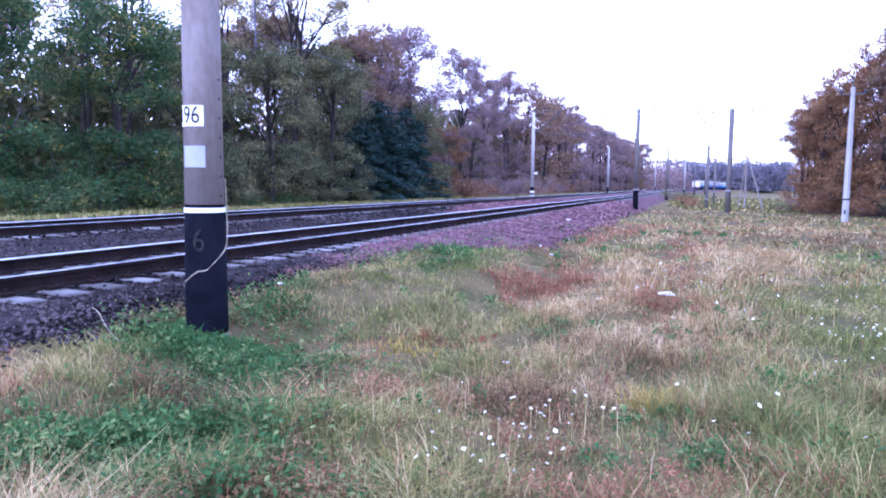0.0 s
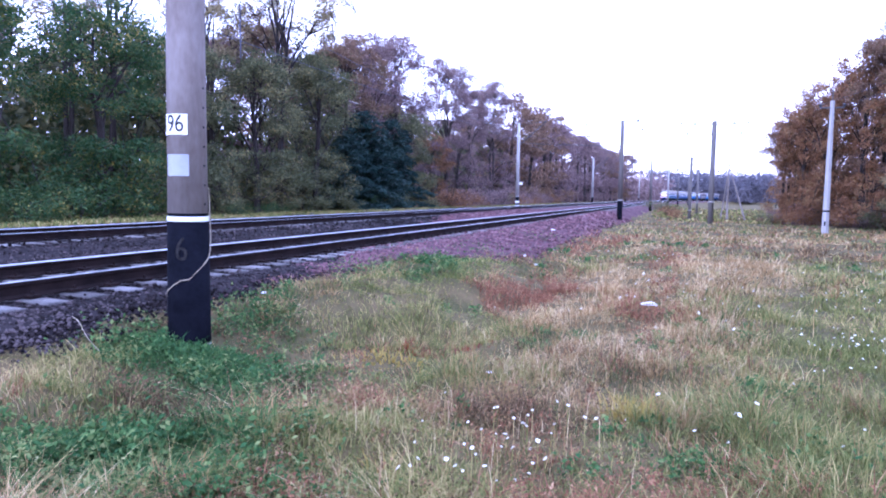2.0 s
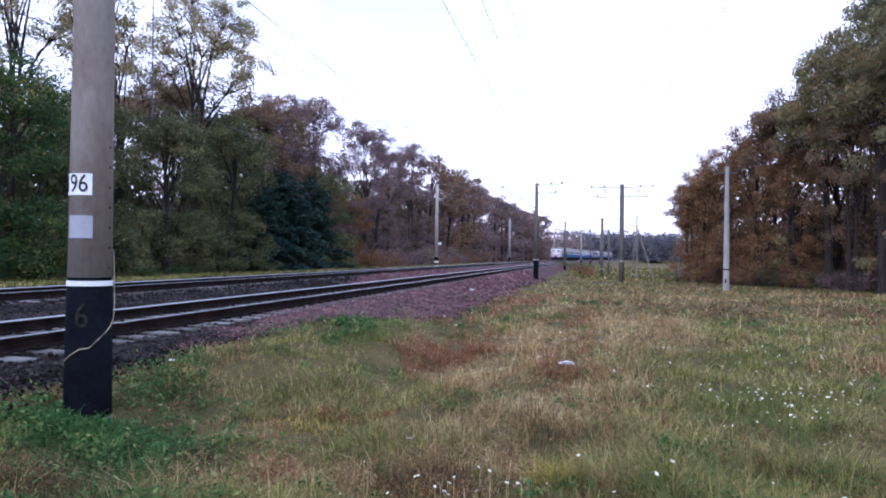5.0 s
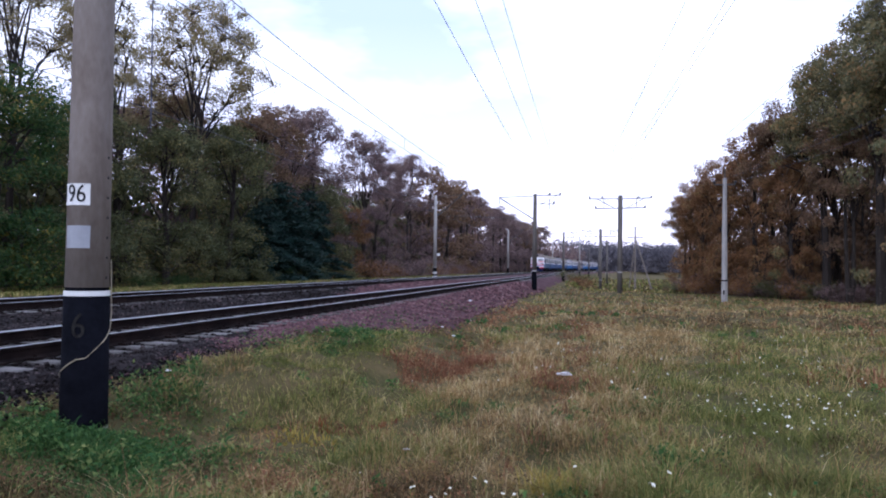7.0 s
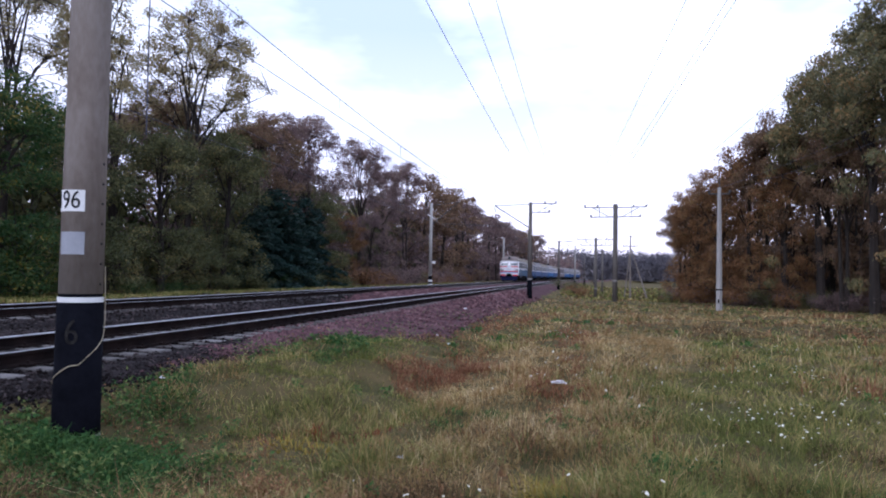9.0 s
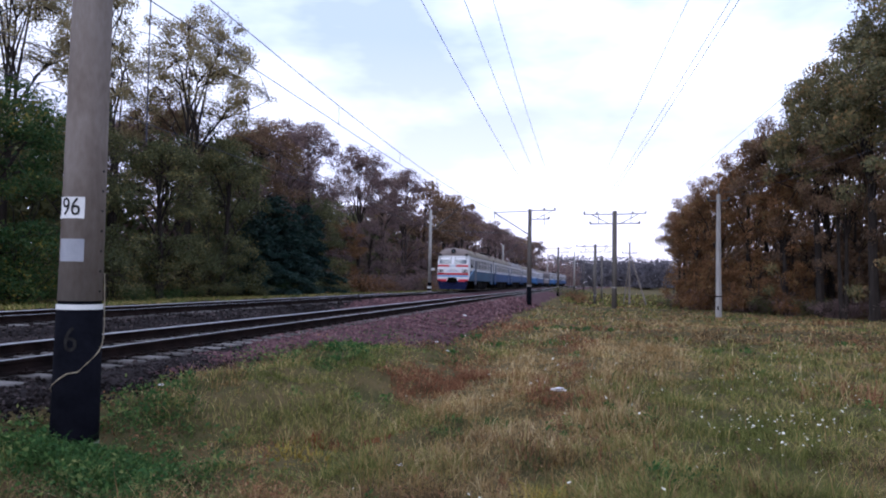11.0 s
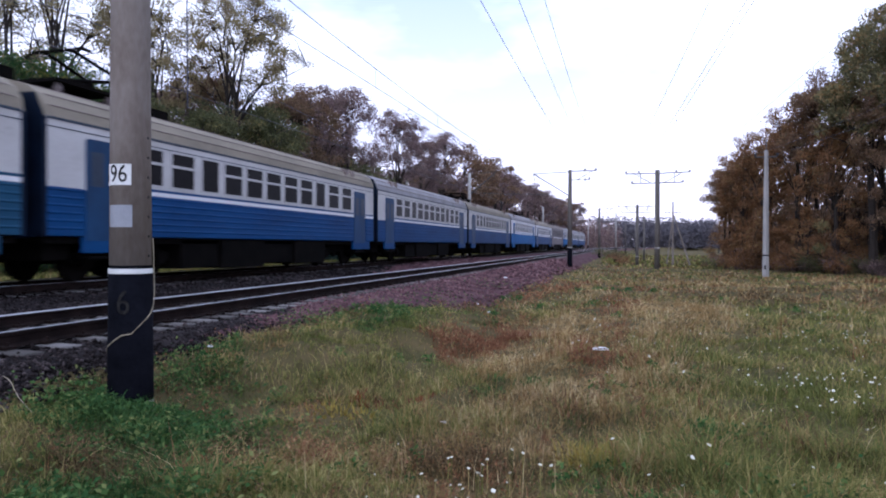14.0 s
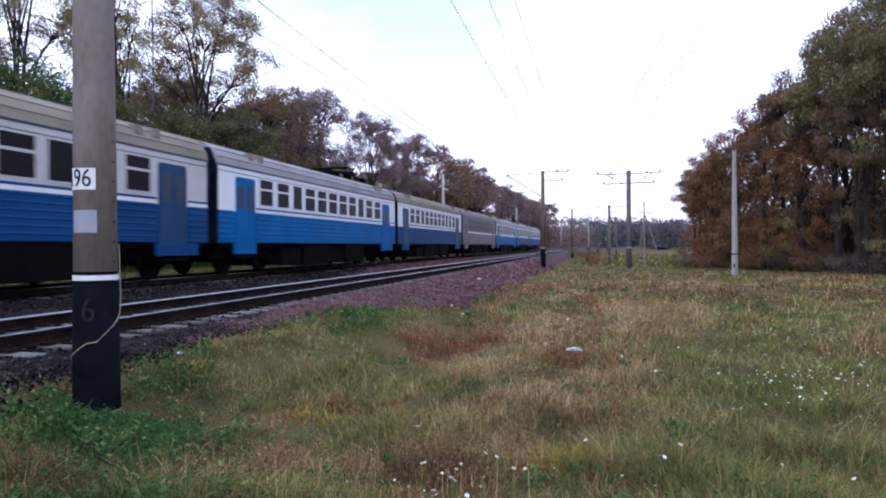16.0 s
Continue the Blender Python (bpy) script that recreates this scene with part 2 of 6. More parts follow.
def glassmat(name, tint, rough=0.06, gloss=0.5):
    m = bpy.data.materials.new(name)
    m.use_nodes = True
    bs = m.node_tree.nodes["Principled BSDF"]
    n, l = m.node_tree.nodes, m.node_tree.links
    no = n.new("ShaderNodeTexNoise")
    no.inputs["Scale"].default_value = 3
    rp = n.new("ShaderNodeValToRGB")
    rp.color_ramp.elements[0].color = (*tint, 1)
    rp.color_ramp.elements[1].color = (*(v * 1.8 for v in tint), 1)
    l.new(no.outputs["Fac"], rp.inputs["Fac"])
    l.new(rp.outputs["Color"], bs.inputs["Base Color"])
    bs.inputs["Roughness"].default_value, bs.inputs["Specular IOR Level"].default_value = rough, gloss
    return m


# carriage panes near-black and matt: the dark wood's reflection is put into the colour
GLASS_DARK = glassmat("dark_window_glass", (0.012, 0.011, 0.012), 0.35, 0.05)
GLASS_CAB = glassmat("windscreen_glass", (0.07, 0.085, 0.10), 0.1)
GLASS_LAMP = glassmat("lamp_glass", (0.5, 0.5, 0.5), 0.1)


# ---------------------------------------------------------------- mesh helpers
def mesh_of(name, verts, faces, material):
    me = bpy.data.meshes.new(name)
    me.from_pydata(verts, [], faces)
    me.materials.append(material)
    me.update()
    return me


def np_mesh(name, verts, faces, material):
    """A mesh from arrays: verts (n, 3), faces (m, 3 or 4)."""
    me = bpy.data.meshes.new(name)
    n, k = faces.shape
    me.vertices.add(len(verts))
    me.vertices.foreach_set("co", np.ascontiguousarray(verts, dtype=np.float32).ravel())
    me.loops.add(n * k)
    me.loops.foreach_set("vertex_index", np.ascontiguousarray(faces, dtype=np.int32).ravel())
    me.polygons.add(n)
    me.polygons.foreach_set("loop_start", np.arange(0, n * k, k, dtype=np.int32))
    me.polygons.foreach_set("loop_total", np.full(n, k, dtype=np.int32))
    me.materials.append(material)
    me.update(calc_edges=True)
    return me


def part(name, bm, material, parent=None, label="", smooth=False, at=None):
    """Links a bmesh or mesh as one object under a thing or a part."""
    if isinstance(bm, bmesh.types.BMesh):
        me = bpy.data.meshes.new(name)
        bmesh.ops.recalc_face_normals(bm, faces=bm.faces)
        bm.to_mesh(me)
        bm.free()
        me.materials.append(material)
    else:
        me = bm
    if smooth:
        me.polygons.foreach_set("use_smooth", [True] * len(me.polygons))
    ob = new(name, me)
    if parent:
        ob.parent = parent
    if at is not None:
        ob.matrix_basis = at
    if label:
        tagged(ob, label)
    return ob


def box(bm, x0, x1, y0, y1, z0, z1, bevel=0.0):
    vs = [bm.verts.new((x, y, z)) for x in (x0, x1) for y in (y0, y1) for z in (z0, z1)]
    fs = [bm.faces.new([vs[i] for i in q]) for q in ((0, 1, 3, 2), (4, 6, 7, 5), (0, 4, 5, 1), (2, 3, 7, 6), (0, 2, 6, 4), (1, 5, 7, 3))]
    if bevel:
        es = list({e for f in fs for e in f.edges})
        bmesh.ops.bevel(bm, geom=es, offset=bevel, segments=2, affect="EDGES")
    return bm


def B(*a, bevel=0.0):
    return box(bmesh.new(), *a, bevel=bevel)


def prism(poly, y0, y1, bm=None):
    """Extrudes an (x, z) outline from y0 to y1, closed at both ends."""
    bm = bm or bmesh.new()
    a = [bm.verts.new((x, y0, z)) for x, z in poly]
    b = [bm.verts.new((x, y1, z)) for x, z in poly]
    n = len(poly)
    for i in range(n):
        bm.faces.new((a[i], a[(i + 1) % n], b[(i + 1) % n], b[i]))
    bm.faces.new(a)
    bm.faces.new(b[::-1])
    return bm


def slab_x(poly, x0, x1, bm=None):
    """Extrudes a (y, z) outline from x0 to x1."""
    bm = bm or bmesh.new()
    a = [bm.verts.new((x0, y, z)) for y, z in poly]
    b = [bm.verts.new((x1, y, z)) for y, z in poly]
    n = len(poly)
    for i in range(n):
        bm.faces.new((a[i], a[(i + 1) % n], b[(i + 1) % n], b[i]))
    bm.faces.new(a)
    bm.faces.new(b[::-1])
    return bm


def tube(bm, pts, radii, sides=8, cap=True):
    """A tapered tube along points."""
    pts = [Vector(p) for p in pts]
    if not isinstance(radii, (list, tuple)):
        radii = [radii] * len(pts)
    rings = []
    for i, p in enumerate(pts):
        d = (pts[min(i + 1, len(pts) - 1)] - pts[max(i - 1, 0)]).normalized()
        u = d.orthogonal().normalized() if abs(d.z) < 0.95 else Vector((1, 0, 0)) - d * d.x
        u.normalize()
        v = d.cross(u)
        rings.append([bm.verts.new(p + (u * math.cos(k * math.tau / sides) + v * math.sin(k * math.tau / sides)) * radii[i]) for k in range(sides)])
    for r, s in zip(rings, rings[1:]):
        for k in range(sides):
            bm.faces.new((r[k], r[(k + 1) % sides], s[(k + 1) % sides], s[k]))
    if cap:
        bm.faces.new(rings[0][::-1])
        bm.faces.new(rings[-1])
    return bm


def T(pts, radii, sides=8):
    return tube(bmesh.new(), pts, radii, sides)


# ---------------------------------------------------------------- lie of the land
N_AXIS, F_AXIS, RAIL_Z, FAR_RAISE, BEND_Y, BEND_R = -7.52, -13.6, 0.58, 0.08, 150.0, 1600.0


def line_at(s, axis, off=0.0):
    """A point of a track's axis s metres along it, and its turn to the east."""
    if s <= BEND_Y:
        return axis + off, s, 0.0
    r = BEND_R - axis
    a = (s - BEND_Y) / r
    return axis + r * (1 - math.cos(a)) + off * math.cos(a), BEND_Y + r * math.sin(a) - off * math.sin(a), a


def bend(y):
    return max(0.0, y - BEND_Y) ** 2 / (2 * BEND_R)


def ease(a, b, v):
    k = min(1.0, max(0.0, (v - a) / (b - a)))
    return k * k * (3 - 2 * k)


def land(x, y):
    """Height of the ground under the ballast, grass and woods."""
    x = x - bend(y)
    field = (0.07 + 0.06 * ease(-0.8, -2.0, x)) * noise.noise((x * 0.8, y * 0.8, 0)) + 0.12 * noise.noise((x * 0.17, y * 0.17, 3)) - 0.02
    field -= 0.45 * ease(20, 60, y) + 1.25 * ease(62, 100, y) * ease(-3.5, 0.5, x)
    field += ((0.09 + 0.09 * ease(-0.8, -2.2, x)) * noise.noise((x * 1.5, y * 1.5, 8)) + 0.05 * noise.noise((x * 3.2, y * 3.2, 4))) * ease(70, 25, y)
    # grassy mound along the ballast, with a shallow trough on its field side
    field += (0.26 + 0.12 * noise.noise((x * 1.1, y * 0.9, 15))) * ease(-2.2, -3.6, x) * ease(6.2, 8.2, y) * ease(15.5, 12.5, y)
    field += 0.12 * ease(-2.4, -3.4, x) * ease(17.0, 20.0, y) * ease(32.0, 26.0, y)
    field -= 0.10 * max(0.0, 1 - abs(x + 2.0) / 1.1) * ease(6.5, 9.0, y) * ease(40.0, 24.0, y)
    field -= 0.12 * max(0.0, 1 - math.hypot(x + 4.6, y - 5.4) / 1.6)
    shoulder = ease(-3.6, -6.0, x)
    bed = 0.315
    west = 0.45 + 0.08 * noise.noise((x * 0.3, y * 0.3, 7)) - 0.12 * ease(-17.5, -20, x)
    if x > -10.5:
        return field * (1 - shoulder) + bed * shoulder
    k = ease(-16.0, -18.0, x)
    mid = bed - 0.05 * ease(1.6, 0.3, abs(x + 10.56)) + FAR_RAISE * ease(-10.6, -12.0, x)
    return mid * (1 - k) + west * k


def patch(x, y, scale, seed):
    return noise.noise((x * scale, y * scale, seed))


def field_edge(x, y):
    """Where the grass ends and the ballast begins."""
    return -5.1 + 1.75 * ease(12.6, 15.2, y) + 0.3 * ease(18, 24, y) - 1.0 * ease(27, 36, y) + 0.22 * patch(0, y, 0.45, 9) + 0.2 * patch(0, y, 1.7, 5) + bend(y)


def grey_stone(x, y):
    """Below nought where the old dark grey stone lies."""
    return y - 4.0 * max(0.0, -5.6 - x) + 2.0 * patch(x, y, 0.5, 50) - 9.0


# ---------------------------------------------------------------- ground
def grid_axis(spans):
    out = []
    for a, b, st in spans:
        out += list(np.arange(a, b, st))
    return out + [spans[-1][1]]


def build_ground():
    xs = grid_axis([(-900, -60, 60), (-60, -24, 4), (-24, -6, 0.4), (-6, 4, 0.18), (4, 9, 0.5), (9, 30, 2), (30, 60, 6), (60, 900, 70)])
    ys = grid_axis([(-300, -40, 26), (-40, -4, 3), (-4, 1.5, 0.5), (1.5, 20, 0.18), (20, 30, 0.5), (30, 110, 2), (110, 400, 10), (400, 1500, 60)])
    verts = [(x + bend(y), y, land(x + bend(y), y)) for y in ys for x in xs]
    nx = len(xs)
    faces = [(j * nx + i, j * nx + i + 1, (j + 1) * nx + i + 1, (j + 1) * nx + i) for j in range(len(ys) - 1) for i in range(nx - 1)]
    ob = part("ground", mesh_of("ground", verts, faces, M_SOIL), M_SOIL, smooth=True)
    tagged(ob, "uneven autumn field of dry and green grass beside the railway", "ground", kind="structure")
    # ballast sheet, 4 cm over the ground
    xs = grid_axis([(-17.6, -2.6, 0.3)])
    ys = grid_axis([(-60, -4, 4), (-4, 40, 0.5), (40, 150, 2), (150, 620, 8)])
    verts = []
    for y in ys:
        for i, x in enumerate(xs):
            edge = 0.45 * noise.noise((y * 0.35, x * 0.1, 5)) if i == len(xs) - 1 or i == 0 else 0.0
            toe = field_edge(x + bend(y), y) - bend(y)
            fall = 0.11 * ease(toe - 0.5, toe + 0.25, x) + 0.12 * ease(-16.8, -17.6, x)
            verts.append((x + bend(y) + edge, y, land(x + bend(y), y) + 0.05 - fall * 1.4 + 0.015 * noise.noise((x * 4, y * 4, 0))))
    nx = len(xs)
    faces = [(j * nx + i, j * nx + i + 1, (j + 1) * nx + i + 1, (j + 1) * nx + i) for j in range(len(ys) - 1) for i in range(nx - 1)]
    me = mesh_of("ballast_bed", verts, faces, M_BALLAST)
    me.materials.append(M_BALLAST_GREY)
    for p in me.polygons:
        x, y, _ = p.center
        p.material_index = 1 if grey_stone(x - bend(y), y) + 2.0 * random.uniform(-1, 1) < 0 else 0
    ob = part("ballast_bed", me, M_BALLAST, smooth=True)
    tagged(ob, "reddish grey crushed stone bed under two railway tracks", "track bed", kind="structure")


build_ground()


# ---------------------------------------------------------------- tracks
def rail_mesh(axis, side, profile, name, material):
    rise = FAR_RAISE if axis == F_AXIS else 0.0
    ys = grid_axis([(-60, 150, 30), (150, 620, 10)])
    verts, faces = [], []
    for s in ys:
        for px, pz in profile:
            x, y, _ = line_at(s, axis, side * 0.795 + px)
            verts.append((x, y, RAIL_Z + rise + pz))
    n = len(profile)
    for j in range(len(ys) - 1):
        for i in range(n):
            faces.append((j * n + i, j * n + (i + 1) % n, (j + 1) * n + (i + 1) % n, (j + 1) * n + i))
    faces += [tuple(range(n))[::-1], tuple(range((len(ys) - 1) * n, len(ys) * n))]
    return mesh_of(name, verts, faces, material)


RAIL_PROFILE = [(-0.075, -0.18), (0.075, -0.18), (0.075, -0.168), (0.012, -0.14), (0.010, -0.055), (0.036, -0.045), (0.037, -0.012),
                (0.030, -0.003), (-0.030, -0.003), (-0.037, -0.012), (-0.036, -0.045), (-0.010, -0.055), (-0.012, -0.14), (-0.075, -0.168)]
HEAD_PROFILE = [(-0.029, -0.006), (0.030, -0.02), (0.0385, -0.016), (0.0385, -0.008), (0.028, 0.0015), (-0.026, 0.0015)]  # running edge towards +x


def sleeper_mesh():
    poly = [(-1.35, 0.0), (1.35, 0.0), (1.33, 0.2), (0.55, 0.21), (0.45, 0.16), (-0.45, 0.16), (-0.55, 0.21), (-1.33, 0.2)]
    bm = bmesh.new()
    a = [bm.verts.new((x, -0.14, z)) for x, z in poly]
    b = [bm.verts.new((x, 0.14, z)) for x, z in poly]
    a2 = [bm.verts.new((x * 0.99, -0.10, z + 0.012)) for x, z in poly[2:]]
    b2 = [bm.verts.new((x * 0.99, 0.10, z + 0.012)) for x, z in poly[2:]]
    bm.faces.new(a[::-1])
    bm.faces.new(b)
    ta, tb = a[2:], b[2:]
    for i in range(5):
        bm.faces.new((ta[i], ta[i + 1], a2[i + 1], a2[i]))
        bm.faces.new((a2[i], a2[i + 1], b2[i + 1], b2[i]))
        bm.faces.new((b2[i], b2[i + 1], tb[i + 1], tb[i]))
    for k in (0, 5):
        bm.faces.new((ta[k], a2[k], b2[k], tb[k]))
    for i, j in ((1, 2), (7, 0)):
        bm.faces.new((a[i], a[j], b[j], b[i]))
    me = bpy.data.meshes.new("sleeper")
    bmesh.ops.recalc_face_normals(bm, faces=bm.faces)
    bm.to_mesh(me)
    bm.free()
    me.materials.append(M_CONCRETE)
    return me


def clip_mesh():
    bm = bmesh.new()
    for s in (-1, 1):
        box(bm, s * 0.13 - 0.055, s * 0.13 + 0.055, -0.07, 0.07, 0.0, 0.035)
        tube(bm, [(s * 0.13, 0, 0.03), (s * 0.13, 0, 0.075)], 0.02, 6)
    return bm


SLEEPER, SLEEPER_Z = sleeper_mesh(), RAIL_Z - 0.18 - 0.222


def build_track(axis, label):
    tr = new("railway_track")
    tagged(tr, label, "railway track", group="railway tracks", kind="structure")
    for side in (-1, 1):
        r = part("rail", rail_mesh(axis, side, RAIL_PROFILE, "rail", M_RAIL), M_RAIL, tr, "rusty steel rail with a polished head")
        part("running_surface", rail_mesh(axis, side, [(-side * px, pz) for px, pz in HEAD_PROFILE], "running_surface", M_RAILTOP), M_RAILTOP, r)
    me, rest = SLEEPER, []
    rise = FAR_RAISE if axis == F_AXIS else 0.0
    s = -12.0
    count = 0
    while s < 420:
        x, y, a = line_at(s + random.uniform(-0.03, 0.03), axis)
        m = pose(x, y, SLEEPER_Z + rise + random.uniform(-0.008, 0.004), 0, 0, -math.degrees(a) + random.uniform(-0.6, 0.6))
        if count < 240:
            part("sleeper", me, M_CONCRETE, tr, at=m)
        else:
            rest.append(m)
        count += 1
        s += 0.545
    base = np.array([v.co[:] for v in me.vertices])
    polys = [tuple(p.vertices) for p in me.polygons]
    verts, faces = [], []
    for m in rest:
        k = len(verts)
        verts += [tuple(m @ Vector(v)) for v in base]
        faces += [tuple(i + k for i in p) for p in polys]
    tagged(part("far_sleepers", mesh_of("far_sleepers", verts, faces, M_CONCRETE), M_CONCRETE, tr), kind="stuff")
    # rail fastenings, joined
    bm = clip_mesh()
    cv = np.array([v.co[:] for v in bm.verts])
    bm.verts.index_update()
    cf = [tuple(v.index for v in f.verts) for f in bm.faces]
    bm.free()
    verts, faces = [], []
    for i in range(110):
        for side in (-0.795, 0.795):
            k = len(verts)
            verts += [(axis + side + v[0], -12 + i * 0.545 + v[1], RAIL_Z + rise - 0.18 + v[2]) for v in cv]
            faces += [tuple(q + k for q in p) for p in cf]
    tagged(part("rail_fastenings", mesh_of("rail_fastenings", verts, faces, M_RAIL), M_RAIL, tr), kind="stuff")
    return tr


build_track(N_AXIS, "empty railway track with rusty rails on concrete sleepers")
build_track(F_AXIS, "railway track with concrete sleepers that carries the train")


# ---------------------------------------------------------------- the numbered mast
POLE_X, POLE_Y = -4.69, 5.63


def text_mesh(body, size, material, depth=0.002):
    cu = bpy.data.curves.new("digits", "FONT")
    cu.body, cu.size, cu.extrude, cu.align_x, cu.align_y = body, size, depth, "CENTER", "CENTER"
    ob = bpy.data.objects.new("digits", cu)
    scene.collection.objects.link(ob)
    dg = bpy.context.evaluated_depsgraph_get()
    dg.update()
    me = bpy.data.meshes.new_from_object(ob.evaluated_get(dg))
    bpy.data.objects.remove(ob)
    me.materials.clear()
    me.materials.append(material)
    return me


def curved(me, r):
    """Wraps a mesh that lies in x, y on a cylinder of radius r about z: x runs round it, y goes up."""
    for v in me.vertices:
        a, up, out = v.co.x / r, v.co.y, v.co.z
        v.co = ((r + out) * math.sin(a), -(r + out) * math.cos(a), up)
    me.update()
    return me


def plate_mesh(w, h, material, thick=0.004):
    bm = bmesh.new()
    n = 10
    ring = []
    for i in range(n + 1):
        x = -w / 2 + w * i / n
        ring.append([bm.verts.new((x, y, z)) for y, z in ((-h / 2, 0), (h / 2, 0), (h / 2, thick), (-h / 2, thick))])
    for a, b in zip(ring, ring[1:]):
        for k in range(4):
            bm.faces.new((a[k], a[(k + 1) % 4], b[(k + 1) % 4], b[k]))
    bm.faces.new(ring[0])
    bm.faces.new(ring[-1][::-1])
    me = bpy.data.meshes.new("plate")
    bmesh.ops.recalc_face_normals(bm, faces=bm.faces)
    bm.to_mesh(me)
    bm.free()
    me.materials.append(material)
    return me


def build_numbered_mast():
    top_z, r0, r1 = 8.6, 0.200, 0.150
    rad = lambda z: r0 + (r1 - r0) * z / top_z
    mast = new("concrete_mast")
    mast.location = (POLE_X, POLE_Y, 0)
    tagged(mast, "grey concrete catenary mast with black tarred foot and number plate", "mast", group="catenary masts")
    part("shaft", T([(0, 0, 1.36), (0, 0, 3), (0, 0, 5), (0, 0, top_z)], [rad(1.36), rad(3), rad(5), rad(top_z)], 40), M_POLE, mast, smooth=True)
    part("tarred_foot", T([(0, 0, 0.05), (0, 0, 0.12), (0, 0, 1.276)], [r0 + 0.012, r0 + 0.010, rad(1.3) + 0.006], 40), M_TAR, mast, "black tar-painted foot", smooth=True)
    part("white_band", T([(0, 0, 1.280), (0, 0, 1.328)], [rad(1.3) + 0.007] * 2, 40), M_WHITE, mast, "white painted ring")
    part("seam", T([(0, 0, 1.328), (0, 0, 1.365)], [rad(1.35) - 0.006] * 2, 40), M_TAR, mast)
    part("footing", T([(0, 0, -0.4), (0, 0, 0.05)], [r0 + 0.02, r0 + 0.012], 24), M_POLE, mast, "rough concrete collar at the ground")
    face = math.degrees(math.atan2(POLE_X, -POLE_Y)) * -1  # turn of the side that faces the field
    turn = lambda a: Matrix.Rotation(radians(a), 4, "Z")
    zp = 2.225
    pl = part("number_plate", curved(plate_mesh(0.335, 0.2, M_WHITE), rad(zp) + 0.003), M_WHITE, mast, "white plate with black digits",
              at=Matrix.Translation((0, 0, zp)) @ turn(-9))
    dg = text_mesh("196", 0.235, M_INK)
    for v in dg.vertices:
        v.co.x *= 0.8
    part("digits", curved(dg, rad(zp) + 0.010), M_INK, pl)
    zg = 1.83
    part("grey_plate", curved(plate_mesh(0.235, 0.21, M_GREYPLATE), rad(zg) + 0.003), M_GREYPLATE, mast, "blank grey plate", at=Matrix.Translation((0, 0, zg)) @ turn(9))
    chalk = text_mesh("6", 0.33, M_CHALK)
    for v in chalk.vertices:
        v.co.x *= 0.8
    part("old_digit", curved(chalk, rad(1.0) + 0.010), M_CHALK, mast, "faded stencilled digit", at=Matrix.Translation((0, 0, 1.0)) @ turn(20))
    for i in range(7):
        a = radians(95)
        z = 1.45 + i * 0.19
        p = Vector((math.sin(a) * rad(z), -math.cos(a) * rad(z), z))
        part("bolt_hole", T([p * 1.0 - Vector((0, 0, 0)), p + Vector((math.sin(a), -math.cos(a), 0)) * 0.006], 0.012, 8), M_INK, mast)
    # pale cable that hangs down the shaft and crosses the foot
    pts = []
    for a, z, o in ((117, 1.62, 0.012), (120, 1.45, 0.016), (114, 1.3, 0.022), (121, 1.14, 0.022), (117, 1.02, 0.02), (108, 0.95, 0.02), (95, 0.90, 0.022), (80, 0.85, 0.024),
                    (62, 0.79, 0.02), (40, 0.71, 0.018), (18, 0.70, 0.018), (-5, 0.645, 0.018), (-28, 0.59, 0.018), (-48, 0.545, 0.018), (-70, 0.5, 0.018), (-95, 0.45, 0.018), (-125, 0.4, 0.018), (-150, 0.2, 0.03), (-160, 0.0, 0.05)):
        q = radians(a)
        r = rad(z) + o
        pts.append((r * math.sin(q), -r * math.cos(q), z))
    part("loose_cable", T(pts, 0.0055, 6), M_ROPE, mast, "pale loose cable")
    part("earth_wire", T([(0.34, 0.42, 2.95), (0.33, 0.42, 4.0), (0.32, 0.43, 5.5), (0.2, 0.2, 8.4)], 0.007, 5), M_WIRE, mast)
    part("head_bracket", T([(0, 0, 8.0), (2.2, 0, 8.3)], 0.04, 6), M_STEEL, mast)
    part("cantilever", T([(0, 0, 7.6), (-2.9, 0, 7.7)], 0.03, 6), M_STEEL, mast)
    return mast


build_numbered_mast()


# ---------------------------------------------------------------- other masts and poles
def insulator(parent, x, y, z):
    part("insulator", T([(x, y, z), (x, y, z + 0.06), (x, y, z + 0.08), (x, y, z + 0.16), (x, y, z + 0.2)], [0.03, 0.09, 0.05, 0.10, 0.04], 8), M_STEEL, parent)


